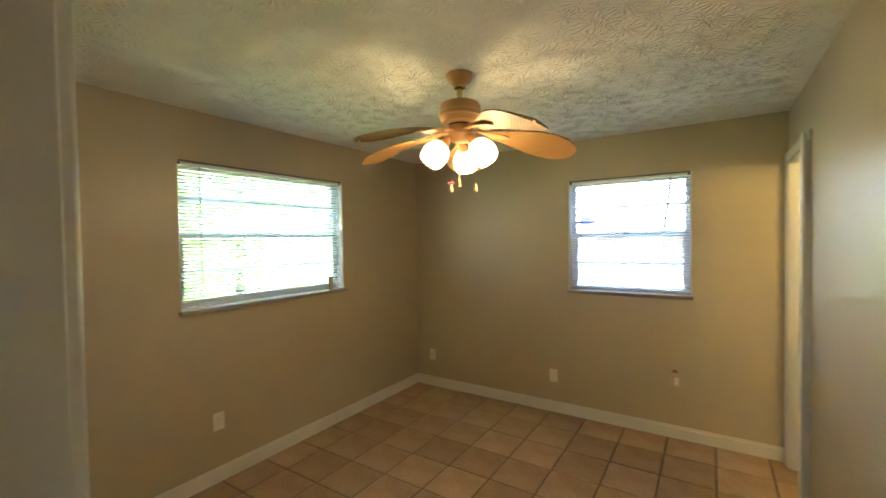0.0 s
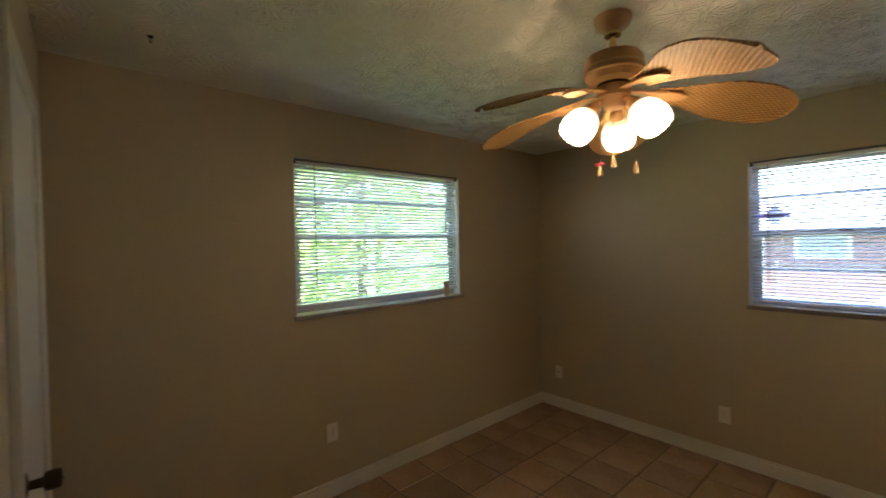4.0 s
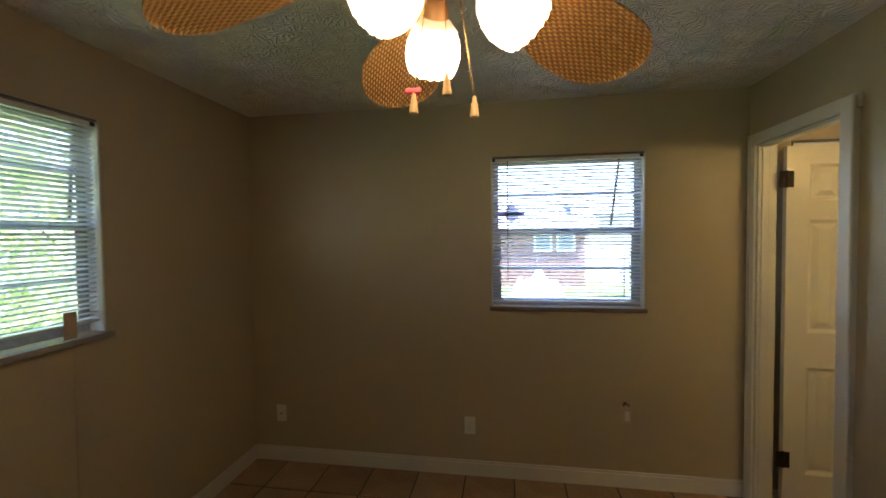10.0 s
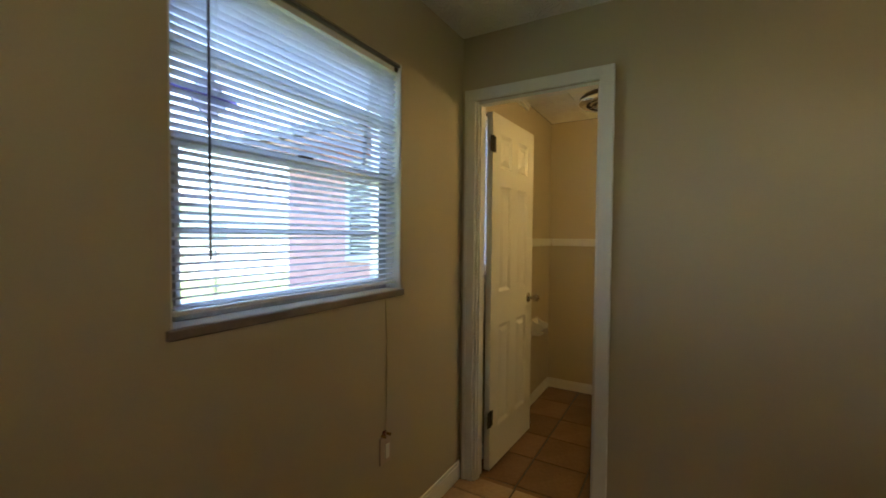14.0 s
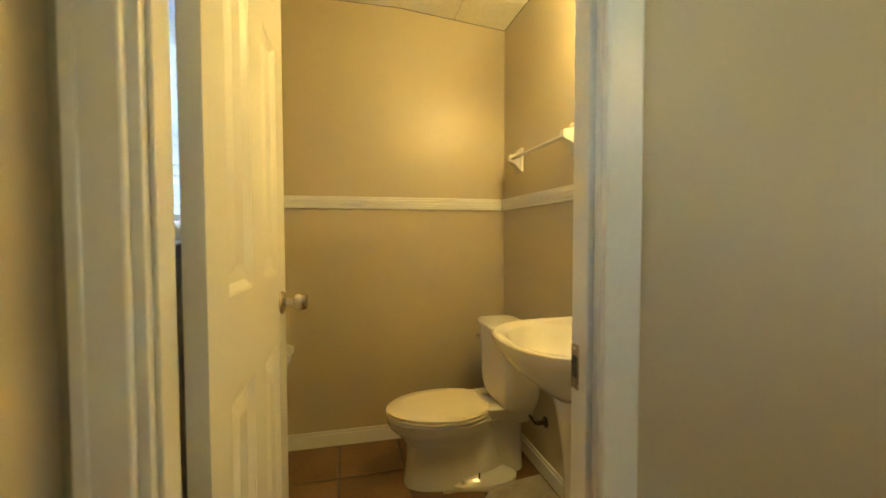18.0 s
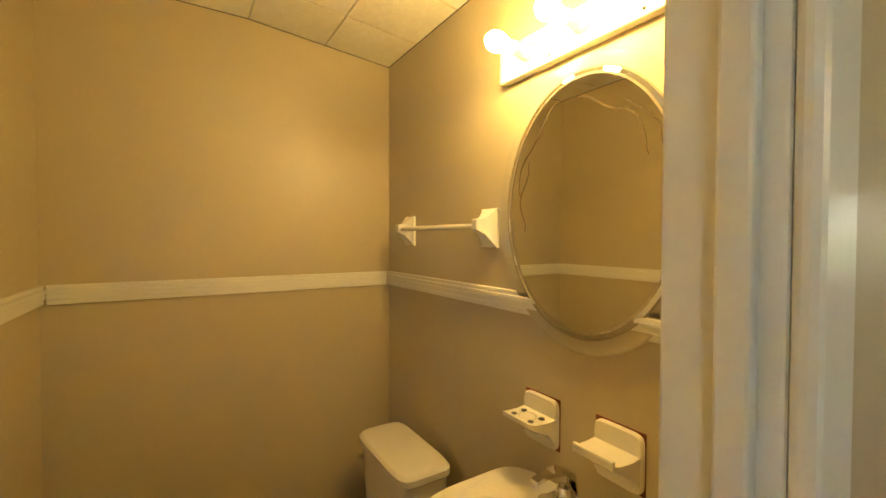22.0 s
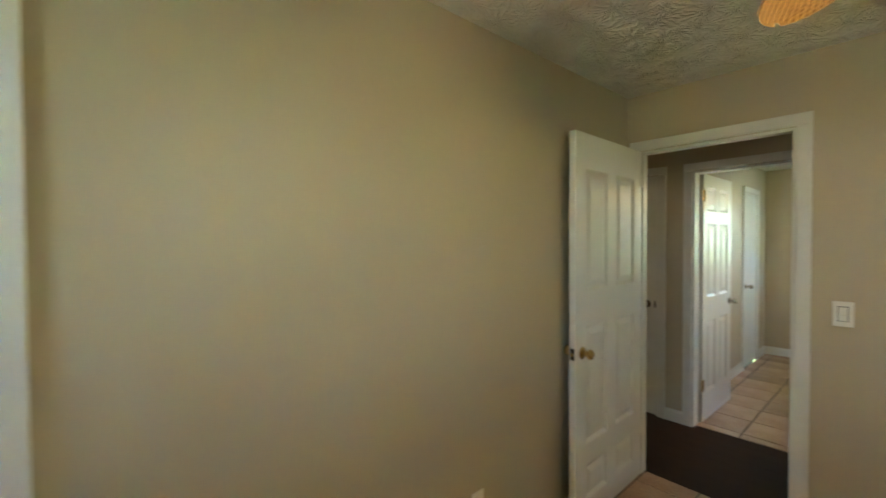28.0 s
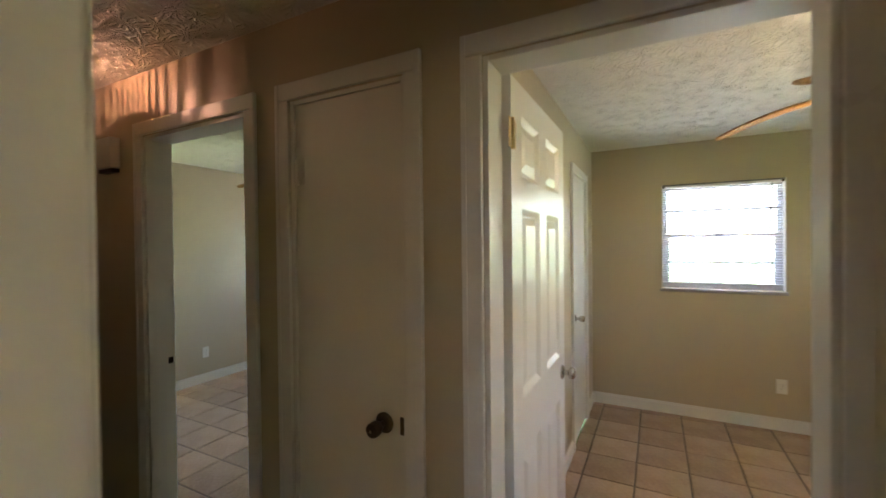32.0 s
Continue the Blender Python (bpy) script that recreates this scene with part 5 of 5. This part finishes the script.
soap_dish("toothbrush_holder", pose(3.86, BY0, 0.99) @ Matrix.Scale(1.12, 4), "white ceramic toothbrush holder with a rusty edge", True)
soap_dish("soap_dish", pose(3.622, BY0, 0.996) @ Matrix.Scale(1.12, 4), "white ceramic soap dish with a rusty edge", False)

t = thing("paper_holder", pose(4.46, BY1, 0.61, 0, 0, 180), "white ceramic toilet paper holder on the wall", "paper holder")
part("back_plate", boxes((-0.075, 0, -0.07, 0.075, 0.012, 0.07), bevel=0.005), PORCELAIN, t)
for x in (-0.07, 0.058):
    part("arm", loft([[(x, y, -h + z), (x + 0.013, y, -h + z), (x + 0.013, y, h + z), (x, y, h + z)] for y, z, h in ((0.010, 0, 0.06), (0.05, 0.0, 0.035), (0.085, 0.005, 0.020), (0.095, 0.006, 0.010))]), PORCELAIN, t, smooth=True)
part("tray", boxes((-0.055, 0.012, -0.066, 0.055, 0.07, -0.055), bevel=0.003), PORCELAIN, t)

# round chrome ceiling heater
t = thing("ceiling_heater", pose(4.02, 3.37, 2.348) @ Matrix.Scale(1.3, 4), "round chrome bathroom ceiling heater with fins", "heater")
part("neck", lathe([(0, 0.01), (0.075, 0.01), (0.075, -0.060), (0, -0.060)], 36), BRONZE, t, smooth=True)
part("dish", lathe([(0.070, -0.046), (0.128, -0.060), (0.142, -0.074), (0.146, -0.086), (0.140, -0.090), (0.122, -0.084), (0.070, -0.070), (0.0, -0.066)], 48), BRONZE, t, smooth=True)
part("chrome_ring", lathe([(0.146, -0.088), (0.148, -0.096), (0.140, -0.106), (0.122, -0.112), (0.112, -0.108), (0.116, -0.100), (0.130, -0.094), (0.140, -0.090)], 48), CHROME, t, smooth=True)
part("inner_ring", lathe([(0.092, -0.092), (0.096, -0.104), (0.086, -0.110), (0.080, -0.100)], 40), CHROME, t, smooth=True)
part("cap", lathe([(0.062, -0.090), (0.066, -0.110), (0.056, -0.124), (0.046, -0.128), (0.0, -0.128)], 40), CHROME, t, smooth=True)
part("cap_plate", lathe([(0.0, -0.1285), (0.038, -0.1285), (0.040, -0.131), (0.0, -0.132)], 32), NICKEL, t, smooth=True)
hole = mesh_of(lathe([(0, 0), (0.0025, 0), (0.0025, -0.0012), (0, -0.0012)], 8), SLOT)
for i in range(28):
    again("vent_hole", hole, t, pose(0.043 * math.cos(i * 2 * math.pi / 28), 0.043 * math.sin(i * 2 * math.pi / 28), -0.1278))
fin = mesh_of(tube([(0.064, 0, -0.112), (0.090, 0, -0.106), (0.114, 0, -0.108)], 0.0018, 6), CHROME, True)
for i in range(6):
    again("guard_wire", fin, t, pose(0, 0, 0, 0, 0, 60 * i + 15))


# ---- outside ----
tagged(part("ground", boxes((-400, -400, -0.45, 400, 400, -0.25)), GRASS), "sunlit lawn round the house", "ground", kind="structure")
# added bright ground that bounces sunlight into the second bedroom window
slab("patio", (-6.0, -13.0, 9.0, -4.7), -0.25, -0.21, CONCRETE, "pale concrete slab added as bright ground behind the house", "patio")
slab("driveway", (-3.0, 7.0, 14.0, 12.2), -0.25, -0.20, ASPHALT, "grey asphalt driveway beyond the window", "driveway")


def tree(m, height, spread, leaves, seed, label, mat, low=0.0, trunk=0.09):
    rnd = random.Random(seed)
    t = thing("tree", m, label, "tree")
    part("trunk", tube([(0, 0, -0.1), (0.05, 0.03, height * 0.25), (-0.03, 0.06, height * 0.55), (0.05, 0, height * 0.85)], trunk, 10), BARK, t, smooth=True)
    limbs = []
    for i in range(7):
        a, z = rnd.uniform(0, 6.28), height * rnd.uniform(0.25, 0.75)
        end = (spread * 0.75 * math.cos(a), spread * 0.75 * math.sin(a), z + height * rnd.uniform(0.08, 0.25))
        limbs.append(end)
        part("limb", tube([(0, 0, z), (end[0] * 0.5, end[1] * 0.5, z + 0.12), end], 0.02, 6), BARK, t, smooth=True)
    verts, faces = [], []
    for c in range(leaves // 34):
        a, r = rnd.uniform(0, 6.28), spread * math.sqrt(rnd.random())
        z = low + (height - low) * rnd.random()
        shrink = 0.55 + 0.45 * math.sin(math.pi * min(max((z - low) / (height - low), 0.05), 0.95))
        cx, cy = r * math.cos(a) * shrink, r * math.sin(a) * shrink
        cs = rnd.uniform(0.10, 0.24)
        for k in range(24):
            p = Vector((cx + rnd.gauss(0, cs), cy + rnd.gauss(0, cs), z + rnd.gauss(0, cs * 0.8)))
            q = Euler((rnd.uniform(-1.0, 1.0), rnd.uniform(-1.0, 1.0), rnd.uniform(0, 6.28))).to_matrix()
            s = rnd.uniform(0.05, 0.105)
            b = len(verts)
            for lx, ly, lz in ((-s, 0, 0), (-0.1 * s, -0.42 * s, 0.10 * s), (s, 0, -0.05 * s), (-0.1 * s, 0.42 * s, 0.10 * s)):
                verts.append(p + q @ Vector((lx, ly, lz)))
            faces += [(b, b + 1, b + 2), (b, b + 2, b + 3)]
    me = bpy.data.meshes.new("crown")
    me.from_pydata(verts, [], faces)
    me.materials.append(mat)
    ob = new("crown", me)
    ob.parent = t
    return t


tree(pose(-2.6, 2.5, -0.25), 4.6, 1.6, 5600, 1, "leafy green tree close to the wide window", LEAF, 0.5)
tree(pose(-4.2, 4.4, -0.25), 5.2, 1.9, 6200, 2, "leafy green tree beside the house", LEAF, 0.6)
tree(pose(-4.3, 0.4, -0.25), 5.0, 1.9, 5600, 3, "leafy green tree beside the house", LEAF, 0.5)
tree(pose(-7.5, 2.0, -0.25), 5.0, 2.4, 4200, 4, "leafy green tree further off", LEAF_DARK, 0.5)
tree(pose(-7.0, 6.5, -0.25), 5.0, 2.2, 3600, 5, "leafy green tree further off", LEAF_DARK, 0.5)
tree(pose(-5.6, 3.0, -0.25), 5.4, 2.3, 9000, 9, "dense leafy green tree behind the first", LEAF, 0.3)
tree(pose(-9.5, 4.6, -0.25), 6.0, 3.0, 9000, 10, "dense leafy green tree further off", LEAF_DARK, 0.3)
tree(pose(-5.4, 7.6, -0.25), 5.4, 2.2, 7000, 11, "leafy green tree past the corner", LEAF, 0.3)
tree(pose(5.9, 13.6, -0.25), 1.9, 0.7, 1100, 6, "low young tree in front of the pale house", LEAF, 0.3, 0.04)
tree(pose(-1.5, -15, -0.25), 4.4, 1.6, 5000, 7, "leafy green tree beyond the second bedroom window", LEAF, 0.6)
tree(pose(8.6, -14.2, -0.25), 5.0, 1.9, 5000, 8, "leafy green tree beyond the third room", LEAF, 0.6)


def house_window(parent, x0, x1, z0, z1, y):
    w = part("window", boxes((x0, y - 0.03, z0, x1, y - 0.005, z0 + 0.07), (x0, y - 0.03, z1 - 0.07, x1, y - 0.005, z1), (x0, y - 0.03, z0 + 0.071, x0 + 0.07, y - 0.005, z1 - 0.071), (x1 - 0.07, y - 0.03, z0 + 0.071, x1, y - 0.005, z1 - 0.071)), SIDING, parent, "white framed window")
    part("pane", boxes((x0 + 0.071, y - 0.012, z0 + 0.071, x1 - 0.071, y - 0.006, (z0 + z1) / 2 - 0.02)), HOUSE_PANE, w)
    part("pane", boxes((x0 + 0.071, y - 0.012, (z0 + z1) / 2 + 0.02, x1 - 0.071, y - 0.006, z1 - 0.071)), HOUSE_PANE, w)


def gable_house(name, m, w, d, h, rise, mat, label, wins, eave=0.4):
    """Local x across the front, y away from us."""
    t = thing(name, m, label, "house")
    part("wall", boxes((0, 0, -0.3, w, d, h)), mat, t)
    part("roof", loft([[(-eave, -eave, h), (w + eave, -eave, h), (w + eave, -eave, h + 0.12), (-eave, -eave, h + 0.12)], [(-eave, d / 2, h + rise), (w + eave, d / 2, h + rise), (w + eave, d / 2, h + rise + 0.12), (-eave, d / 2, h + rise + 0.12)], [(-eave, d + eave, h), (w + eave, d + eave, h), (w + eave, d + eave, h + 0.12), (-eave, d + eave, h + 0.12)]]), SHINGLE, t)
    part("gable", loft([[(x, 0.02, h - 0.02), (x, d - 0.02, h - 0.02), (x, d / 2, h + rise - 0.02)] for x in (0.02, w - 0.02)]), mat, t)
    part("fascia", boxes((-eave, -eave - 0.03, h - 0.17, w + eave, -eave - 0.004, h + 0.09), bevel=0.004), SIDING, t, "white eave board")
    for x0, x1, z0, z1 in wins:
        house_window(t, x0, x1, z0, z1, 0)
    return t


gable_house("brick_house", pose(-0.9, 16.5, 0), 5.4, 7.0, 1.95, 0.9, BRICK, "red brick neighbour house with white windows", [(1.00, 2.20, 0.92, 1.62), (3.62, 4.26, 0.97, 1.66), (4.42, 5.06, 0.97, 1.66)])
gable_house("pale_house", pose(4.52, 17.5, 0), 11.4, 7.0, 2.5, 0.5, SIDING, "pale sided neighbour house with a small window", [(5.04, 5.81, 0.9, 1.80), (8.9, 10.0, 0.9, 1.9)])

gable_house("pale_house", pose(-12.0, 16.0, 0, 0, 0, -90) , 7.0, 6.0, 2.2, 1.2, SIDING, "pale sided neighbour house beyond the trees", [(2.0, 3.0, 0.9, 1.8)])

# pink brick wing with its own window
t = thing("house_wing", label="pink painted brick wing of the house with a blinded window", category="house")
part("wall", boxes((5.2, 4.13, -0.3, 5.4, 7.9, 2.45)), PINK_BRICK, t)
part("eave", boxes((4.7, 4.76, 2.46, 6.4, 8.4, 2.56)), PINK_EAVE, t, "pink painted eave")
part("roof", loft([[(4.6, 4.76, 2.57), (4.6, 8.5, 2.57), (4.6, 8.5, 2.67), (4.6, 4.76, 2.67)], [(7.4, 4.76, 2.80), (7.4, 8.5, 2.80), (7.4, 8.5, 2.90), (7.4, 4.76, 2.90)]]), SHINGLE, t)
w = part("window", boxes((5.16, 5.75, 1.10, 5.198, 5.82, 2.30), (5.16, 6.68, 1.10, 5.198, 6.75, 2.30), (5.15, 5.75, 1.0, 5.198, 6.75, 1.099), (5.16, 5.821, 2.23, 5.198, 6.679, 2.30)), SIDING, t, "white framed window")
part("pane", boxes((5.185, 5.821, 1.10, 5.198, 6.679, 2.229)), DARK_PANE, w)
slat_me = mesh_of(boxes((-0.004, 0, 0, 0.004, 0.85, 0.018)), SIDING)
for i in range(24):
    again("blind_slat", slat_me, w, pose(5.172, 5.826, 1.13 + i * 0.045, 0, 25))

# chain-link fence
t = thing("chain_link_fence", pose(-7, 13.4, -0.25), "low chain-link fence across the neighbours' yard", "fence")
post_me = mesh_of(lathe([(0, 0), (0.03, 0), (0.03, 1.18), (0.02, 1.22), (0, 1.23)], 10), DULL_WIRE, True)
for i in range(7):
    again("post", post_me, t, pose(i * 2.4, 0, 0))
part("top_rail", tube([(0, 0, 1.15), (14.4, 0, 1.15)], 0.02, 8), DULL_WIRE, t)
bm = bmesh.new()
for i in range(-12, 144):
    for s in (1, -1):
        x0, x1, z0, z1 = i * 0.1, i * 0.1 + 1.1, 0.04, 1.14
        if s < 0:
            z0, z1 = z1, z0
        if x0 < 0:
            z0, x0 = z0 + (z1 - z0) * (0 - x0) / 1.1, 0
        if x1 > 14.4:
            z1, x1 = z0 + (z1 - z0) * (14.4 - x0) / (x1 - x0), 14.4
        q = [bm.verts.new(p) for p in ((x0, 0.004 * s, z0), (x1, 0.004 * s, z1), (x1, 0.004 * s, z1 + 0.005), (x0, 0.004 * s, z0 + 0.005))]
        bm.faces.new(q)
tagged(part("wire_mesh", bm, DULL_WIRE, t), kind="stuff")


t = thing("white_tarp_heap", pose(2.5, 12.1, -0.26), "small heap under a white tarp beside the fence", "tarp")
bm = bmesh.new()
bmesh.ops.create_grid(bm, x_segments=26, y_segments=16, size=1.0)
for v in bm.verts:
    e = max(0.0, 1 - v.co.x ** 2) * max(0.0, 1 - v.co.y ** 2)
    v.co = Vector((v.co.x * 0.72, v.co.y * 0.55, 0.02 + 1.0 * e ** 0.4 * (0.72 + 0.5 * noise.noise(Vector((v.co.x * 2.6, v.co.y * 2, 3))))))
bmesh.ops.solidify(bm, geom=bm.faces[:], thickness=0.02)
part("cover", bm, TARP, t, smooth=True)


# ---- floors: slabs and their tiles ----
def tiled_floor(name, rect, x_line, y_line, label, pitch=0.3145, mat=TILE, level=0.0):
    ob = slab(name, rect, -0.12, level - 0.006, GROUT, label, "floor")
    cache = {}
    i0, i1 = math.floor((rect[0] - x_line) / pitch), math.ceil((rect[2] - x_line) / pitch)
    j0, j1 = math.floor((rect[1] - y_line) / pitch), math.ceil((rect[3] - y_line) / pitch)
    rnd = random.Random(len(name))
    for i in range(i0, i1):
        for j in range(j0, j1):
            x0, x1 = max(x_line + i * pitch + 0.0045, rect[0] + 0.002), min(x_line + (i + 1) * pitch - 0.0045, rect[2] - 0.002)
            y0, y1 = max(y_line + j * pitch + 0.0045, rect[1] + 0.002), min(y_line + (j + 1) * pitch - 0.0045, rect[3] - 0.002)
            if x1 - x0 < 0.01 or y1 - y0 < 0.01:
                continue
            key = (round(x1 - x0, 3), round(y1 - y0, 3))
            if key not in cache:
                a, b, e = key[0] / 2, key[1] / 2, 0.004
                bm = loft([[(-a, -b, -0.006), (a, -b, -0.006), (a, b, -0.006), (-a, b, -0.006)], [(-a, -b, -0.003), (a, -b, -0.003), (a, b, -0.003), (-a, b, -0.003)], [(-a + e, -b + e, 0), (a - e, -b + e, 0), (a - e, b - e, 0), (-a + e, b - e, 0)]])
                cache[key] = mesh_of(bm, mat)
            again("tile", cache[key], ob, pose((x0 + x1) / 2, (y0 + y1) / 2, level + rnd.uniform(-0.0006, 0.0006), rnd.uniform(-0.12, 0.12), rnd.uniform(-0.12, 0.12)))
    return ob


tiled_floor("floor", (0.0, YS - 0.05, BX0 - 0.004, YN), 1.505, 2.745, "terracotta beige ceramic tile floor with dark grout")
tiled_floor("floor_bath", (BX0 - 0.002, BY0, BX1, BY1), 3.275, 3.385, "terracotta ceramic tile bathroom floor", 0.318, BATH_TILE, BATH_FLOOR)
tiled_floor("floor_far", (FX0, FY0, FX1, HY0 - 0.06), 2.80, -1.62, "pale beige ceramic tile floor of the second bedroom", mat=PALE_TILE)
tiled_floor("floor_left", (LX0, LY0, LX1, HY0 - 0.06), 4.50, -1.62, "beige ceramic tile floor of the third room")

hall = slab("floor_hall", (1.4, HY0 - 0.058, HX1, YS - 0.052), -0.12, -0.010, SLOT, "dark brown plank floor of the hall", "floor")
for j in range(8):
    y0 = HY0 - 0.056 + j * 0.126
    x = 1.4 - 0.37 * (j % 3)
    while x < HX1:
        a, b = max(x, 1.402), min(x + 1.2, HX1 - 0.002)
        if b - a > 0.05 and y0 < YS - 0.06:
            part("plank", boxes((a + 0.0008, y0, -0.010, b - 0.0008, min(y0 + 0.1248, YS - 0.053), -0.001)), DARK_FLOOR, hall)
        x += 1.2
slab("floor_cupboards", (0.0, -0.4, 1.398, YS - 0.052), -0.12, -0.006, DARK_FLOOR, "unseen dark floor inside a closet", "floor")
slab("floor_cupboard", (FX1 + 0.11, -1.2, LX0 - 0.1, HY0 - 0.06), -0.12, -0.006, DARK_FLOOR, "dark cupboard floor", "floor")
